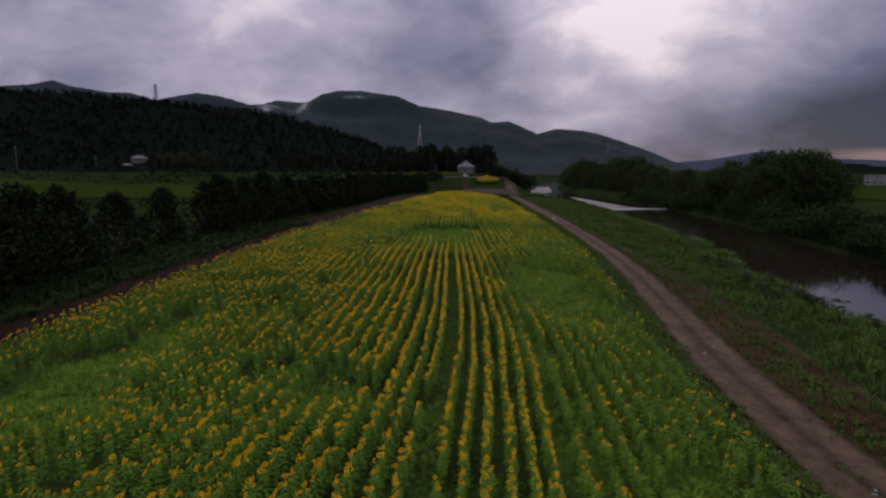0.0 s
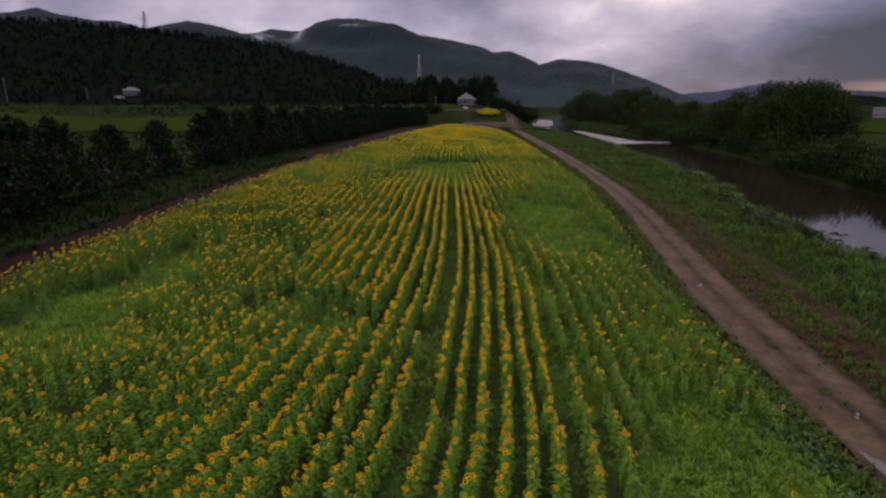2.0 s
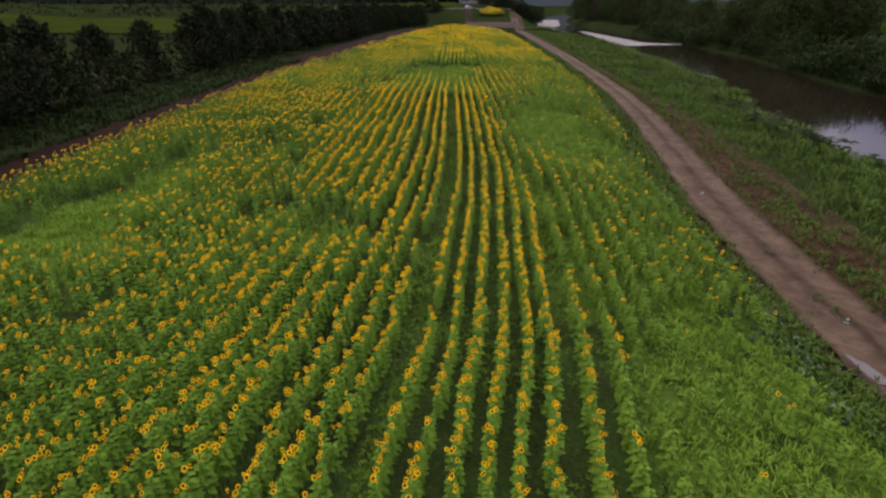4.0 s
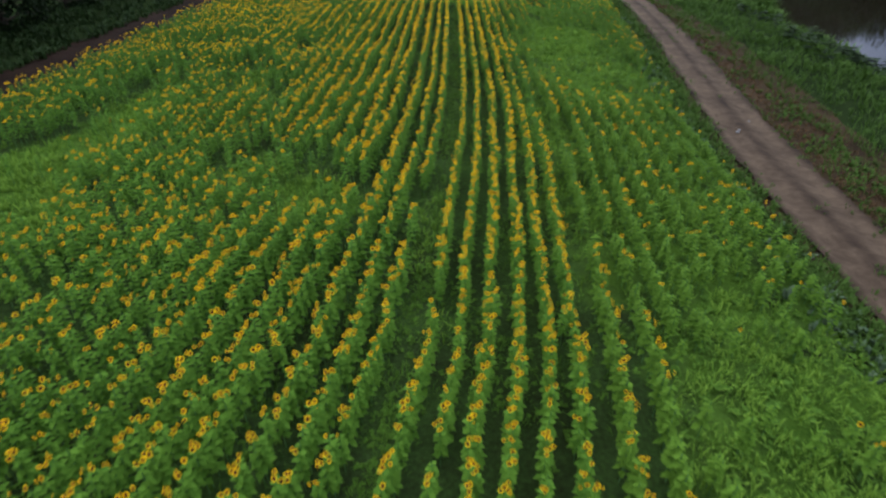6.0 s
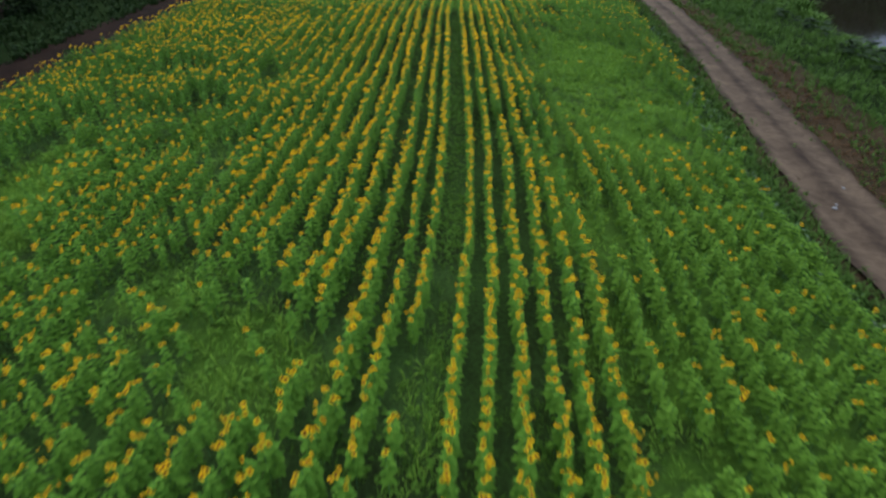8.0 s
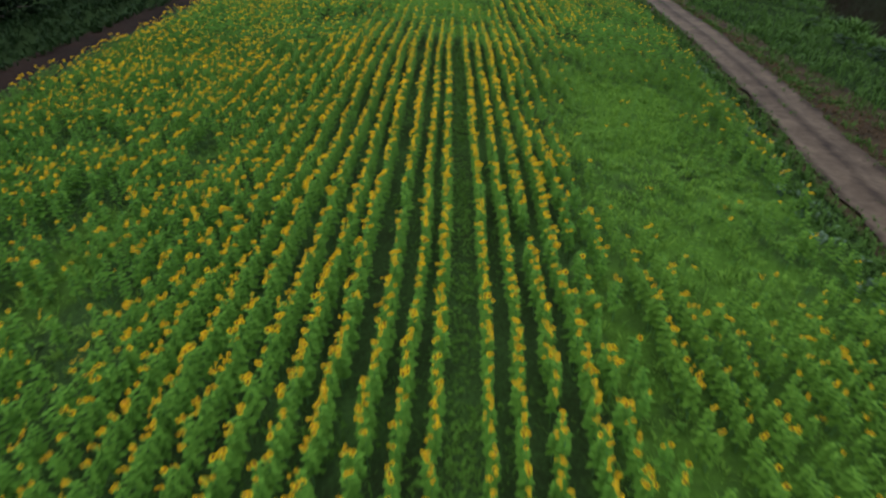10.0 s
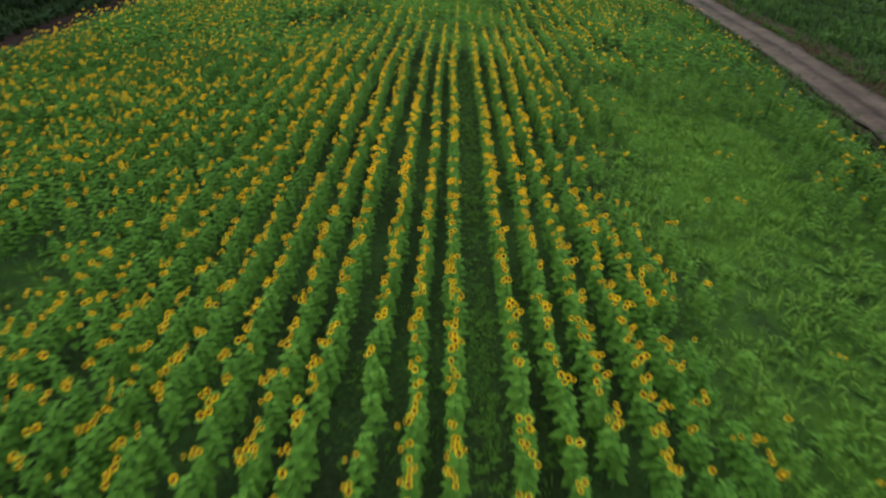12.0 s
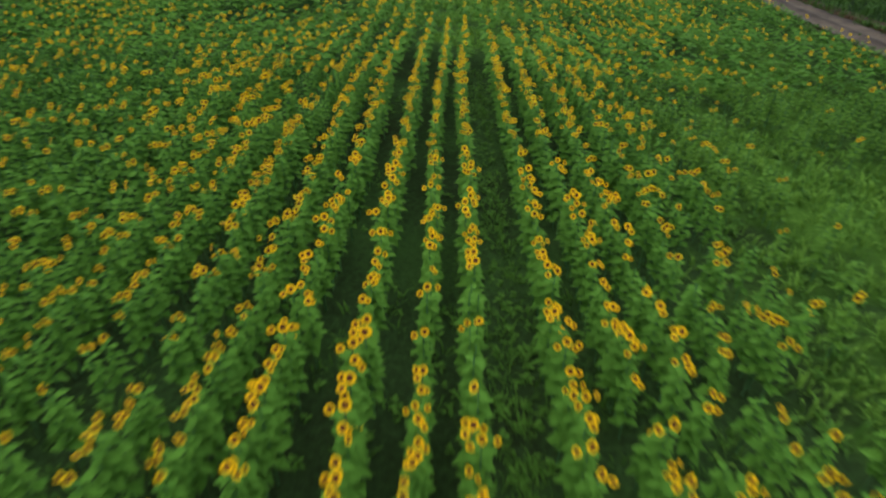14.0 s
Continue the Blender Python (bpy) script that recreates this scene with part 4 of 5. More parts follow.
def copies(models, places, label, category, group):
    """Stands the models and their copies at x, y, turn, scale."""
    used = set()
    for k, (x, y, a, s) in enumerate(places):
        src = models[k % len(models)]
        if src.name in used:
            ob = copy_thing(src, Matrix.Identity(4))
            ob.scale = (1, 1, 1)
        else:
            ob = src
            used.add(src.name)
        set_thing(ob, x, y, a, s)
        tagged(ob, label, category, group)


rng = np.random.default_rng(90)
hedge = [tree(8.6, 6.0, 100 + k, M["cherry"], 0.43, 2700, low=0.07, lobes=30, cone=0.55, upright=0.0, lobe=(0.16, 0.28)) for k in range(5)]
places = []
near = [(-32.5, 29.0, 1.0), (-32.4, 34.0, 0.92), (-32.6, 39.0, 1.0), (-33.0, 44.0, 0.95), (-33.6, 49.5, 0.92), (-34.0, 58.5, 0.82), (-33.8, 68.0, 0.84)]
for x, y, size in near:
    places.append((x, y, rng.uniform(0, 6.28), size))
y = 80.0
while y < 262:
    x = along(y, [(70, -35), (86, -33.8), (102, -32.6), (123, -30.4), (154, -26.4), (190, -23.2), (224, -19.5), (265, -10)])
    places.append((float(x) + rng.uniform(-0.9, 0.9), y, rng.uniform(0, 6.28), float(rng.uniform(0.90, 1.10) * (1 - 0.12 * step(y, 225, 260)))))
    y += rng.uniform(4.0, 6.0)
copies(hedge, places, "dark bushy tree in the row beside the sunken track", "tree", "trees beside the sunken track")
willows = [tree(13.0, 11.0, 200 + k, M["willow"], 0.44, 6600, low=0.05, lobes=46, upright=0.0, lobe=(0.13, 0.23), name="riverside_tree") for k in range(4)]
places = []
for k in range(24):
    u = k / 23
    y = 150 + 290 * u ** 1.3 + rng.uniform(-4, 4)
    x = river_right(y) + 6 + rng.uniform(0, 15)
    s = rng.uniform(0.86, 1.10) * along(y, [(150, 0.92), (175, 1.0), (225, 0.80), (260, 1.08), (300, 1.36), (350, 1.38), (440, 1.2)])
    places.append((float(x), float(y), rng.uniform(0, 6.28), float(s)))
for x, y, s in ((80, 146, 0.95), (85, 148, 1.16), (90, 147, 1.26), (94.5, 149, 1.24), (99, 150, 1.06), (87, 158, 1.26), (93, 160, 1.28), (99, 158, 1.1)):
    places.append((x, y, rng.uniform(0, 6.28), s))
copies(willows, places, "dense olive green willow on the far river bank", "tree", "willows along the river")

# ---- single sunflowers ----
def sunflower(seed, heads):
    rng = np.random.default_rng(seed)
    ob = new("sunflower")
    h, leaves, centre, normal, radius = plant_plan(rng)
    v, f = stalk(h, 0.015, 0.009, 6, 0.05)
    part("stem", raw_mesh("stem", v, f, [M["stem"]], smooth=True), ob)
    for lf in leaves:
        v, f = leaf_blade(*lf)
        part("leaf", raw_mesh("leaf", v, f, [M["leaf"]]), ob)
    for k in range(heads):
        c = np.array(centre) + (np.array((rng.uniform(-0.14, 0.14), rng.uniform(-0.10, 0.08), -0.05)) if k else 0)
        pv, pf, dv, df = flower(c, np.array(normal) + rng.normal(0, 0.25, 3) * k, radius * (0.8 if k else 1), 15, 2)
        head = part("flower_head", raw_mesh("flower_head", pv, pf, [M["petal"]]), ob, "ring of golden yellow petals")
        part("disc", raw_mesh("disc", dv, df, [M["disc"]], smooth=True), head, "dark brown seed disc")
    return ob


def near_sunflowers():
    rng = np.random.default_rng(300)
    models = {h: [sunflower(310 + 10 * h + k, h) for k in range(4)] for h in (0, 1, 2, 3)}
    words = {0: "green sunflower plant not yet in bloom", 1: "tall sunflower with one golden head and broad leaves", 2: "branching sunflower with two golden heads", 3: "branching sunflower with three golden heads"}
    used = set()
    for i in np.nonzero(CLOSE)[0]:
        h = int(HEADS[i])
        k = int(rng.integers(0, 4))
        src = models[h][k]
        m = Matrix.Translation((SPOTS[i, 0], SPOTS[i, 1], BASE[i])) @ Matrix.Rotation(TURNED[i], 4, "Z") @ Matrix.Diagonal((SIZE[i], SIZE[i], SIZE[i], 1))
        if (h, k) in used:
            ob = copy_thing(src, Matrix.Identity(4))
            ob.matrix_basis = m
        else:
            used.add((h, k))
            ob = src
            ob.matrix_basis = m
        tagged(ob, words[h], "sunflower", "sunflowers in the middle rows")
    for h in models:
        for k, ob in enumerate(models[h]):
            if (h, k) not in used:
                for o in (*ob.children_recursive, ob):
                    bpy.data.objects.remove(o)


near_sunflowers()


# ---- far things ----
def joined(pieces):
    """One array mesh from boxes and prisms, each (points, quads)."""
    v, f, n = [], [], 0
    for p, q in pieces:
        v.append(np.asarray(p, float))
        f.append(np.asarray(q, int) + n)
        n += len(p)
    return np.concatenate(v), np.concatenate(f)


QUADS = [(0, 3, 2, 1), (4, 5, 6, 7), (0, 1, 5, 4), (1, 2, 6, 5), (2, 3, 7, 6), (3, 0, 4, 7)]


def block(x0, x1, y0, y1, z0, z1, taper=0.0):
    t = taper
    return [(x0, y0, z0), (x1, y0, z0), (x1, y1, z0), (x0, y1, z0), (x0 + t, y0 + t, z1), (x1 - t, y0 + t, z1), (x1 - t, y1 - t, z1), (x0 + t, y1 - t, z1)], QUADS


def bar(a, b, r):
    a, b = np.array(a, float), np.array(b, float)
    R = turn_to(b - a)
    c = [R @ np.array((sx * r, sy * r, 0)) for sx, sy in ((-1, -1), (1, -1), (1, 1), (-1, 1))]
    return [a + q for q in c] + [b + q for q in c], QUADS


def solid(name, pieces, mat, parent, label=""):
    v, f = joined(pieces)
    return part(name, raw_mesh(name, v, f, [mat]), parent, label)


def house(x, y, w, d, h, roof_h, turn, label, name="house", storeys=1, flat=False, wall="plaster", windows=4, sink=0.0, finial=False):
    ob = new(name)
    solid("wall", [block(-w / 2, w / 2, -d / 2, d / 2, -6, h)], M[wall], ob)
    if flat:
        solid("roof", [block(-w / 2 - 0.2, w / 2 + 0.2, -d / 2 - 0.2, d / 2 + 0.2, h, h + roof_h)], M["metal"], ob, "flat pale parapet roof")
    else:
        e = 0.8
        solid("roof", [block(-w / 2 - e, w / 2 + e, -d / 2 - e, d / 2 + e, h, h + roof_h, min(w, d) / 2 + e - 0.3), block(-w / 2 + d / 2 - 0.2, w / 2 - d / 2 + 0.2, -0.25, 0.25, h + roof_h - 0.1, h + roof_h + 0.35)], M["tiles"], ob, "hipped grey tile roof")
    if finial:
        solid("finial", [bar((0, 0, h + roof_h + 0.3), (0, 0, h + roof_h + 1.3), 0.10)], M["white_metal"], ob)
    for s in range(storeys):
        for k in range(windows):
            cx = -w / 2 + w * (k + 0.5) / windows
            z0 = 0.9 + s * h / storeys
            win = solid("window", [block(cx - 0.75, cx + 0.75, -d / 2 - 0.04, -d / 2 - 0.005, z0, z0 + 1.25)], M["dark"], ob)
            solid("frame", [block(cx - 0.85, cx + 0.85, -d / 2 - 0.09, -d / 2 - 0.045, z0 - 0.1, z0), block(cx - 0.85, cx + 0.85, -d / 2 - 0.09, -d / 2 - 0.045, z0 + 1.25, z0 + 1.35), block(cx - 0.03, cx + 0.03, -d / 2 - 0.09, -d / 2 - 0.045, z0, z0 + 1.25)], M["white_metal"], win)
    set_thing(ob, x, y, radians(turn), 1.0)
    ob.location.z = max(ob.location.z, sink)
    return tagged(ob, label, "house" if name == "house" else "building")


house(11.6, 350, 9.5, 8.0, 3.2, 3.0, 4, "pale house with a hipped grey tile roof beside the crossing road", wall="concrete", finial=True)
house(-226, 424, 11, 8, 3.6, 2.4, 25, "pale house with a grey roof at the foot of the forest", sink=15.5, wall="concrete")
house(-229, 412, 7, 6, 2.6, 1.4, 25, "low pale shed beside the house under the forest", name="shed", windows=2, sink=11.5)
house(252, 335, 16, 10, 5.0, 0.5, -35, "white flat-roofed works building beyond the meadow", name="works_building", flat=True, wall="plaster", windows=5)
house(271, 340, 18, 12, 6.4, 0.5, -35, "white two-storey building beyond the meadow", name="works_building", flat=True, wall="white_metal", storeys=2, windows=6)
house(292, 330, 14, 10, 5.2, 2.0, -35, "pale house with grey roof beyond the meadow")


def parked_car(x, y, turn):
    ob = new("car")
    v, f = joined([block(-0.85, 0.85, -2.1, 2.1, 0.35, 0.95, 0.06), block(-0.8, 0.8, -1.25, 1.75, 0.95, 1.25, 0.10), block(-0.72, 0.72, -1.1, 1.6, 1.25, 1.55, 0.16)])
    part("body", raw_mesh("body", v, f, [M["white_metal"]]), ob, "white painted car body")
    solid("windscreen", [block(-0.62, 0.62, -1.30, -1.16, 1.0, 1.42)], M["dark"], ob)
    for sx in (-1, 1):
        solid("side_window", [block(sx * 0.81 - 0.01, sx * 0.81 + 0.01, -0.8, 1.3, 1.0, 1.24)], M["dark"], ob)
        solid("headlight", [block(sx * 0.6 - 0.16, sx * 0.6 + 0.16, -2.13, -2.08, 0.66, 0.82)], M["metal"], ob)
        for sy in (-1.35, 1.35):
            a = np.arange(12) * math.pi / 6
            ring = [(dx + sx * 0.76, sy + 0.31 * math.cos(q), 0.31 + 0.31 * math.sin(q)) for dx in (-0.1, 0.1) for q in a]
            fs = [(i, (i + 1) % 12, 12 + (i + 1) % 12, 12 + i) for i in range(12)] + [(0, i, i + 1, i + 2) for i in range(1, 10, 2)] + [(12, 12 + i, 13 + i, 14 + i) for i in range(1, 10, 2)]
            wheel = part("wheel", raw_mesh("wheel", ring, fs, [M["rubber"]]), ob, "black tyre on a grey rim")
            solid("rim", [block(sx * 0.87 - 0.01, sx * 0.87 + 0.01, sy - 0.17, sy + 0.17, 0.14, 0.48)], M["metal"], wheel)
    set_thing(ob, x, y, turn)
    ob.location.z += 0.1
    tagged(ob, "small white car standing on the crossing road", "car")


parked_car(10.2, 313.5, radians(12))


def pole(x, y, h, label, lean=0.0):
    ob = new("utility_pole")
    v, f = tube([(0, 0, -1.0), (lean * 0.5, 0, h * 0.5), (lean, 0, h)], [0.19, 0.16, 0.12], 8)
    part("post", raw_mesh("post", v, f, [M["concrete"]], smooth=True), ob)
    for k in range(2):
        solid("cross_arm", [bar((lean - 0.9, 0, h - 0.5 - 0.8 * k), (lean + 0.9, 0, h - 0.5 - 0.8 * k), 0.05)], M["metal"], ob)
    set_thing(ob, x, y)
    tagged(ob, label, "utility pole", "poles along the valley road")


pole(-256.6, 342.9, 15.5, "tall grey concrete utility pole by the valley road")
pole(-242.7, 398.0, 10.5, "grey concrete utility pole by the valley road")
pole(-6, 322, 7.0, "grey concrete utility pole beside the crossing road")


def lattice(x, y, z, h, w, label, name="lattice_tower", bands=("metal", "metal")):
    """A tapered steel mast of four legs, rings and crossed braces."""
    ob = new(name)
    n = 7
    corner = lambda k, i: ((1 - 0.82 * k / n) * w / 2 * (1, 1, -1, -1)[i], (1 - 0.82 * k / n) * w / 2 * (1, -1, -1, 1)[i], h * k / n)
    r = w * 0.035
    for i in range(4):
        solid("leg", [bar(corner(0, i), corner(n, i), r)], M[bands[0]], ob)
    for k in range(n):
        solid("bracing", [bar(corner(k, i), corner(k + 1, (i + 1) % 4), r * 0.6) for i in range(4)] + [bar(corner(k + 1, i), corner(k + 1, (i + 1) % 4), r * 0.6) for i in range(4)], M[bands[k % 2]], ob)
    for k, half in ((n - 2, 0.9), (n - 1, 0.7), (n, 0.5)):
        solid("cross_arm", [bar((-half * w, 0, h * k / n), (half * w, 0, h * k / n), r)], M["metal"], ob)
    ob.matrix_basis = Matrix.Translation((x, y, z))
    tagged(ob, label, "lattice tower")


lattice(-41.7, 899, 46, 35, 4.5, "slim red and white steel mast in front of the mountain", bands=("white_metal", "red_paint"))
lattice(-668, 1342, 150, 57, 10, "tall grey steel power line tower on the forest ridge")
lattice(402, 1445, 55, 28, 5, "distant pale steel mast on the wooded slope")

# woods at the far end of the field and at the hill's foot
rng = np.random.default_rng(95)
firs = [tree(22.0, 11.0, 400 + k, M["woodland"], 1.2, 1600, low=0.06, lobes=30, upright=0.3, lobe=(0.14, 0.26), name="woodland_tree") for k in range(4)]
spots = []
for k in range(22):
    spots.append((float(-42 + 76 * rng.uniform(0, 1)), float(425 + 40 * rng.uniform(0, 1)), rng.uniform(0, 6.28), float(rng.uniform(0.75, 1.05))))
for k in range(16):
    spots.append((float(-170 + 125 * rng.uniform(0, 1)), float(430 + 50 * rng.uniform(0, 1)), rng.uniform(0, 6.28), float(rng.uniform(0.5, 0.75))))
copies(firs, spots, "tall dark woodland tree behind the house", "tree", "woodland behind the house")
thicket = [tree(14.0, 9.0, 420 + k, M["bamboo"], 0.9, 1800, low=0.06, lobes=26, upright=0.2, lobe=(0.14, 0.26), name="thicket_tree") for k in range(3)]
spots = [(float(-212 + 36 * k / 7 + rng.uniform(-3, 3)), float(428 + rng.uniform(-8, 8)), rng.uniform(0, 6.28), float(rng.uniform(0.6, 1.15))) for k in range(8)]
copies(thicket, spots, "pale olive thicket at the foot of the dark forest", "tree", "thicket at the forest foot")
bushes = [tree(5.5, 6.0, 440 + k, M["cherry"], 0.6, 1200, low=0.08, lobes=10, name="round_bush") for k in range(3)]
spots = [(-14, 296, 0, 0.8), (-9, 299, 1, 0.9), (-5, 301, 3, 0.7), (26.5, 316, 2, 1.05), (29, 320, 3, 1.1), (38, 356, 1, 1.5), (42, 364, 2, 1.7), (48, 376, 4, 1.6), (54, 388, 5, 1.7), (20, 338, 0, 0.6)]
copies(bushes, spots, "rounded dark bush at the end of the field", "bush", "bushes at the field's end")
bank_bushes = [tree(3.2, 5.2, 450 + k, M["brush"], 0.42, 1000, low=0.06, lobes=9, name="bank_bush") for k in range(3)]
spots = []
for k in range(34):
    y = 34 + 6.2 * k + rng.uniform(-2.5, 2.5)
    spots.append((float(river_right(y)) + rng.uniform(0.2, 5.0), y, rng.uniform(0, 6.28), rng.uniform(0.7, 1.35)))
copies(bank_bushes, spots, "low dark bush overhanging the far river bank", "bush", "bushes on the far river bank")


def forest_clump(rng, leaves=48):
    """One forest tree of a far slope: sprays stacked in a ragged cone or dome, 1 high."""
    g = Clump()
    wide = rng.uniform(0.28, 0.42)
    for k in range(leaves):
        u = rng.uniform(0, 1) ** 0.8
        r = wide * (1 - u) ** rng.uniform(0.4, 0.8) * rng.uniform(0.6, 1)
        a = rng.uniform(0, 6.28)
        p = np.array((r * math.cos(a), r * math.sin(a), 0.1 + 0.9 * u))
        d = rng.normal(0, 1, 3)
        t1 = np.cross(d, (0.3, 0.2, 1.0))
        t1 = t1 / np.linalg.norm(t1)
        t2 = np.cross(t1, d / np.linalg.norm(d))
        s = 0.105 * rng.uniform(0.7, 1.2)
        g.add([p - t1 * s, p + t2 * s * 0.7, p + t1 * s, p - t2 * s * 0.7], [(0, 1, 2), (0, 2, 3)], 0)
    return g.arrays()


def forest(name, hill, count, lo, hi, seed, mat, label):
    """Trees on the near side of a hill, standing on its surface."""
    rng = np.random.default_rng(seed)
    me = bpy.data.objects[hill].data
    co = np.empty(len(me.vertices) * 3, np.float32)
    me.vertices.foreach_get("co", co)
    co = co.reshape(-1, 3)
    ok = np.nonzero((np.hypot(co[:, 0], co[:, 1]) < 715) & (np.degrees(np.arctan2(co[:, 0], co[:, 1])) > -44))[0]
    pick = rng.choice(ok, count)
    P = co[pick] + rng.normal(0, 1, (count, 3)) * (3, 3, 0)
    P[:, 2] = co[pick][:, 2] - 3.5
    kinds = [forest_clump(rng) for _ in range(6)]
    tall = rng.uniform(lo, hi, count)
    me = scatter(name, kinds, P[:, 0], P[:, 1], P[:, 2], tall, rng.uniform(0, 6.28, count), [M[mat]], rng)
    tagged(new(name, me), label, "forest", kind="stuff")


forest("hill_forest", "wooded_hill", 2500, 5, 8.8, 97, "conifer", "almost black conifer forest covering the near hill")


def mist_material():
    """Thin drifting cloud: white, mostly see-through, fading out in tatters."""
    m, t, b = material("drifting_mist", 1.0, spec=0.0)
    b.inputs["Base Color"].default_value = (0.85, 0.85, 0.88, 1)
    co = t.nodes.new("ShaderNodeTexCoord").outputs["Generated"]
    s = t.nodes.new("ShaderNodeSeparateXYZ")
    t.links.new(co, s.inputs[0])
    dx, dz = maths(t, "MULTIPLY", maths(t, "SUBTRACT", s.outputs[0], 0.5), 2.0), maths(t, "MULTIPLY", maths(t, "SUBTRACT", s.outputs[2], 0.5), 2.0)
    r = maths(t, "SQRT", maths(t, "ADD", maths(t, "MULTIPLY", dx, dx), maths(t, "MULTIPLY", dz, dz)))
    edge = maths(t, "SUBTRACT", 1.0, smooth_step(t, r, 0.15, 0.95))
    n = smooth_step(t, noise_at(t, 0.008, 5, 0.6), 0.34, 0.72)
    t.links.new(maths(t, "MULTIPLY", maths(t, "MULTIPLY", edge, n), 0.62), b.inputs["Alpha"])
    return m


M["mist"] = mist_material()


def mist(az, up, dist, wide, high, label, tip=0.0):
    """A billowing veil of cloud hanging before the slope at a bearing."""
    u, v = np.meshgrid(np.linspace(-1, 1, 25), np.linspace(-1, 1, 13))
    a = radians(az)
    off = wide / 2 * u
    depth = dist + 40 * soft_noise(u * 3, v * 2, 1.0, int(abs(az) * 10)) - 60 * (1 - u * u) * (1 - v * v)
    X = depth * math.sin(a) + off * math.cos(a)
    Y = depth * math.cos(a) - off * math.sin(a)
    Z = up + high / 2 * v + tip * u
    ob = grid("mist", X, Y, Z, M["mist"])
    ob.visible_shadow = False
    tagged(ob, label, "mist", kind="structure")


for az, up, wide, high, tip in ((-16.0, 222, 200, 50, -28), (-13.4, 232, 110, 80, 25), (-8.4, 284, 160, 40, 0), (-2.5, 212, 140, 45, -22), (-37.5, 325, 620, 130, 0)):
    mist(az, up, 2280, wide, high, "thin white mist drifting over the mountain slope", tip)

# ---- details on the track and the bank ----
def flat_patch(name, x, y, rx, ry, turn, z, mat, seed, label, category):
    """An uneven-edged flat patch with a thin edge."""
    r = np.random.default_rng(seed)
    a = np.arange(22) * 2 * math.pi / 22
    q = 1 + 0.18 * np.sin(2 * a + r.uniform(0, 6)) + 0.10 * np.sin(5 * a + r.uniform(0, 6)) + 0.06 * r.normal(0, 1, 22)
    v = [(0, 0, 0)] + [(rx * q[i] * math.cos(a[i]), ry * q[i] * math.sin(a[i]), 0) for i in range(22)]
    ob = new(name, raw_mesh(name, v, [(0, 1 + i, 1 + (i + 1) % 22) for i in range(22)], [mat], smooth=True))
    ob.matrix_basis = Matrix.Translation((x, y, z)) @ Matrix.Rotation(turn, 4, "Z")
    return tagged(ob, label, category)


def on_road(x, y):
    u = (x - float(road_left(y))) / ROAD_WIDTH
    return float(ground_z(x, y)) + 0.10 + float(ruts(np.array(u)))


def wet_material():
    m, t, b = material("puddle_water", 0.04, spec=0.5)
    b.inputs["Base Color"].default_value = (0.05, 0.042, 0.036, 1)
    bump(t, b, noise_at(t, 3.0, 3), 0.03, 0.01)
    return m


M["puddle"] = wet_material()
flat_patch("puddle", 12.62, 14.4, 0.25, 0.8, 0.05, on_road(12.62, 14.4) + 0.035, M["puddle"], 1, "shallow puddle in a wheel rut reflecting the sky", "puddle")
flat_patch("puddle", 24.9, 133, 0.5, 2.4, -0.06, on_road(24.9, 133) + 0.05, M["puddle"], 2, "long puddle in the track reflecting the sky", "puddle")


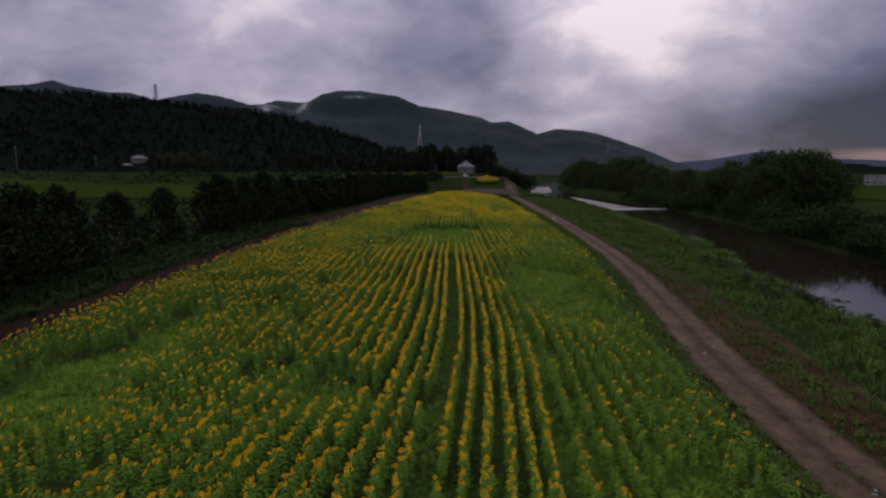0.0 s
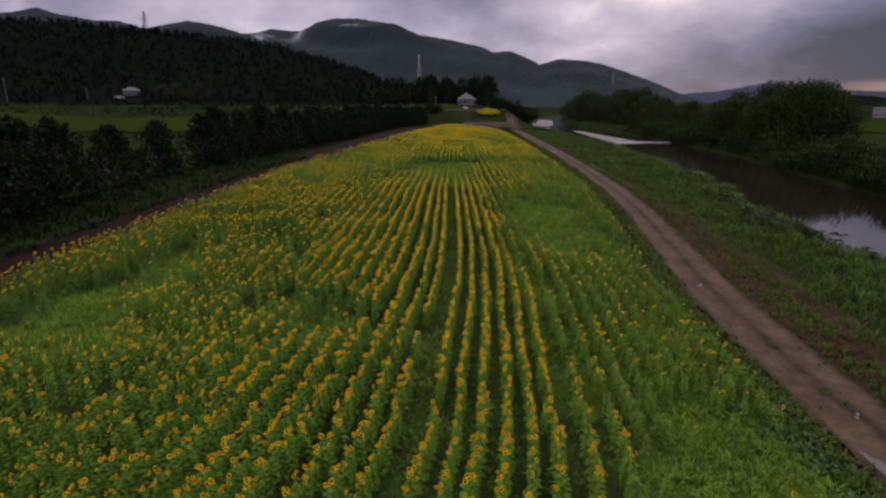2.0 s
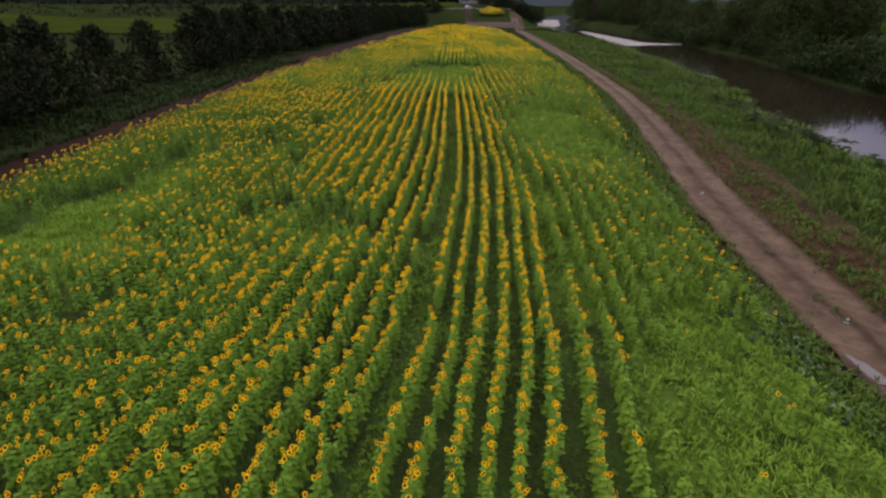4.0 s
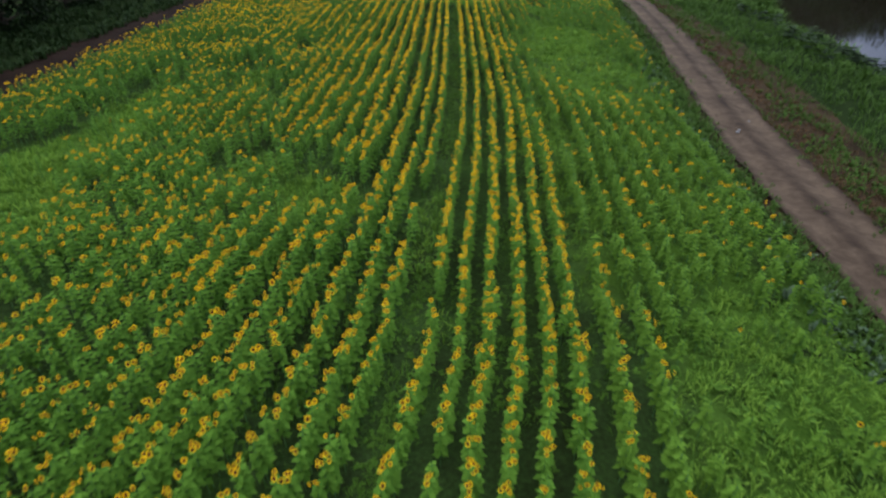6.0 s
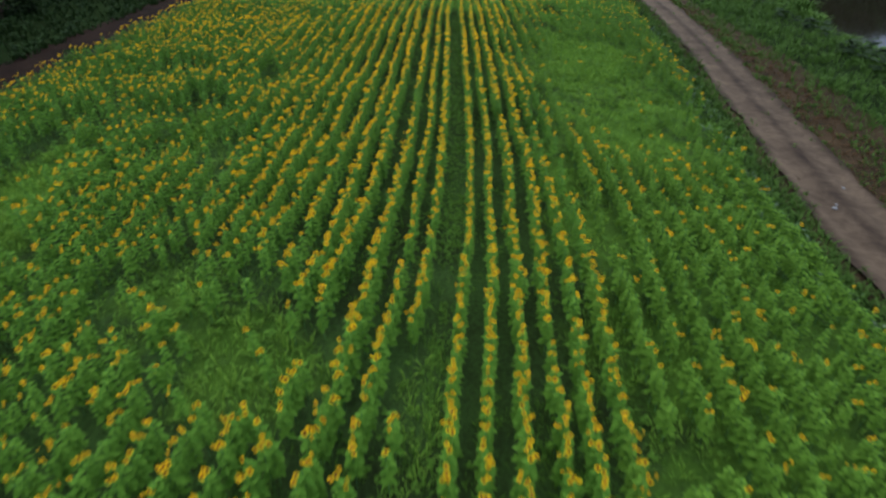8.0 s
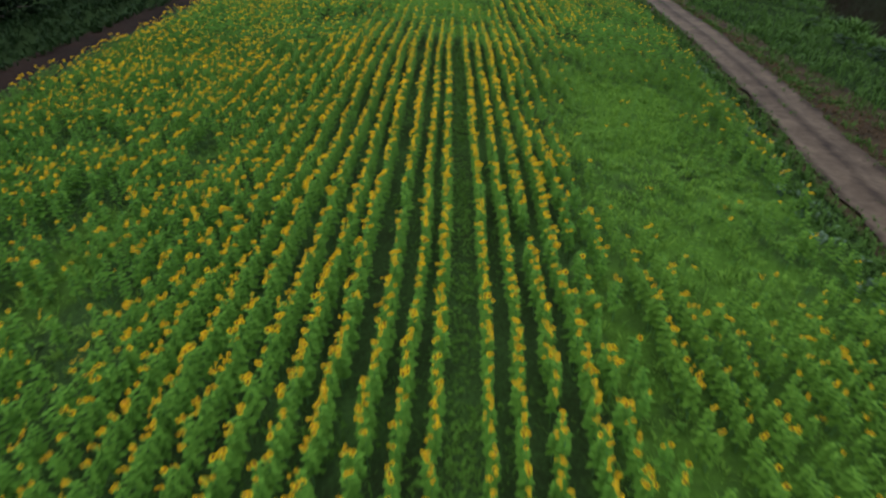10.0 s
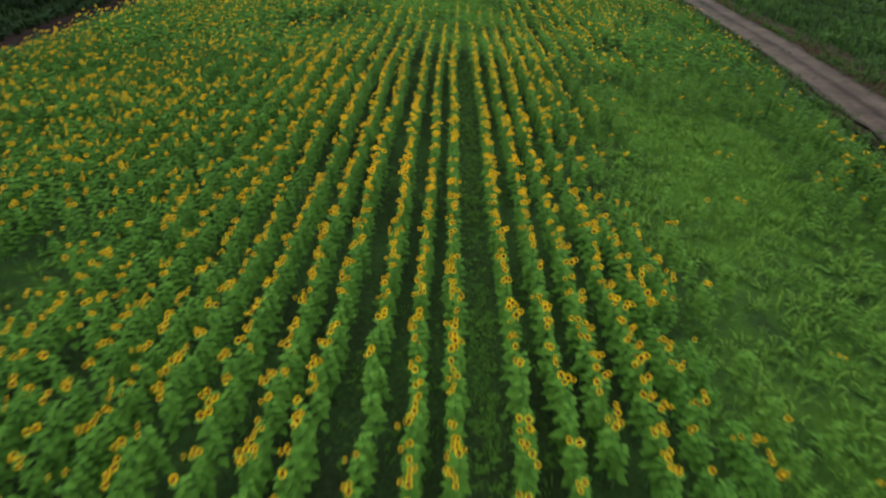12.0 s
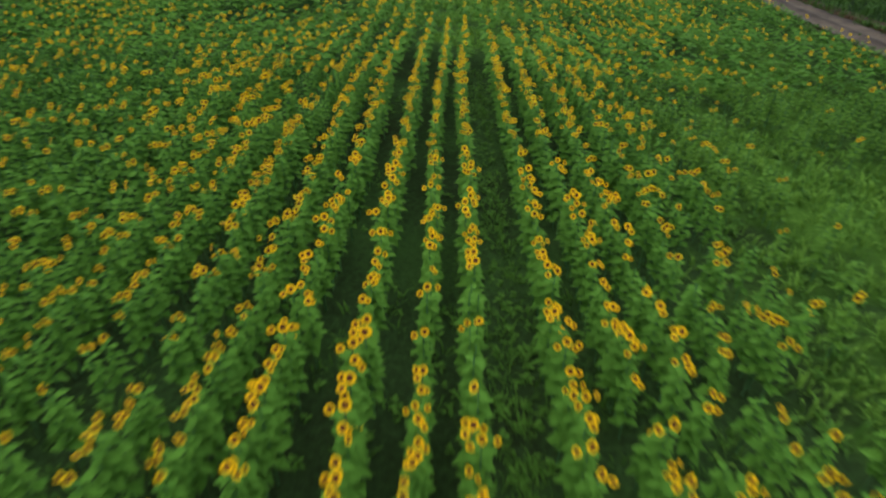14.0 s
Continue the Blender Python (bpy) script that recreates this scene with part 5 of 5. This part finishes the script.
def stone(x, y, r, seed):
    q = np.random.default_rng(seed)
    bm = bmesh.new()
    bmesh.ops.create_icosphere(bm, subdivisions=2, radius=r)
    for v in bm.verts:
        v.co = v.co * float(1 + 0.25 * noise.noise(v.co / r * 1.3 + Vector((seed, 0, 0))))
        v.co.z *= 0.5
    me = bpy.data.meshes.new("stone")
    bm.to_mesh(me)
    bm.free()
    me.materials.append(M["plaster"])
    ob = new("stone", me)
    ob.matrix_basis = Matrix.Translation((x, y, on_road(x, y) + r * 0.2)) @ Matrix.Rotation(q.uniform(0, 6), 4, "Z")
    tagged(ob, "small pale stone lying on the earth track", "stone", "stones on the track")


for k, (x, y, r) in enumerate(((14.75, 31.7, 0.10), (14.95, 31.95, 0.07), (13.75, 17.2, 0.09), (13.95, 17.45, 0.08), (16.2, 33.6, 0.07))):
    stone(x, y, r, k + 1)


def weir(y, x0, x1, label):
    """A low concrete sill across part of the river with white water over it."""
    ob = new("weir")
    solid("sill", [block(x0, x1, y - 0.6, y + 0.6, WATER - 0.8, WATER + 0.18, 0.1)], M["concrete"], ob)
    solid("falling_water", [block(x0 + 0.4, x1 - 0.4, y - 0.85, y - 0.62, WATER - 0.1, WATER + 0.24, 0.05)], M["white_metal"], ob, "thin white sheet of falling water")
    tagged(ob, label, "weir")


def riffle_material():
    """Broken shallow water, pale with foam and sky."""
    m, t, b = material("broken_water", 0.5, spec=0.10)
    f = noise_at(t, 0.8, 6, 0.7)
    t.links.new(ramp(t, f, [(0.38, (0.018, 0.017, 0.017)), (0.70, (0.13, 0.126, 0.134))]), b.inputs["Base Color"])
    bump(t, b, noise_at(t, 2.5, 5, 0.7), 0.8, 0.25)
    return m


M["riffle"] = riffle_material()
tagged(strip("riffle", lambda y: along(y, [(188, 54), (195, 54), (230, 57), (285, 61)]), lambda y: along(y, [(188, 60), (197, 73), (203, 66), (285, 64)]), 188, 284, M["riffle"], 0, 6, 2.0), "pale broken water below a sill in the river", "water", kind="structure")
tagged(strip("riffle", lambda y: along(y, [(298, 45), (360, 53), (470, 68)]), lambda y: along(y, [(298, 54), (330, 56), (360, 66), (470, 84)]), 298, 470, M["riffle"], 0, 6, 3.0), "pale broken water at the river bend", "water", kind="structure")
for ob in [o for o in scene.objects if o.name.startswith("riffle")]:
    for v in ob.data.vertices:
        v.co.z = WATER + 0.05
weir(196, 52, 77, "low pale concrete sill across the river")
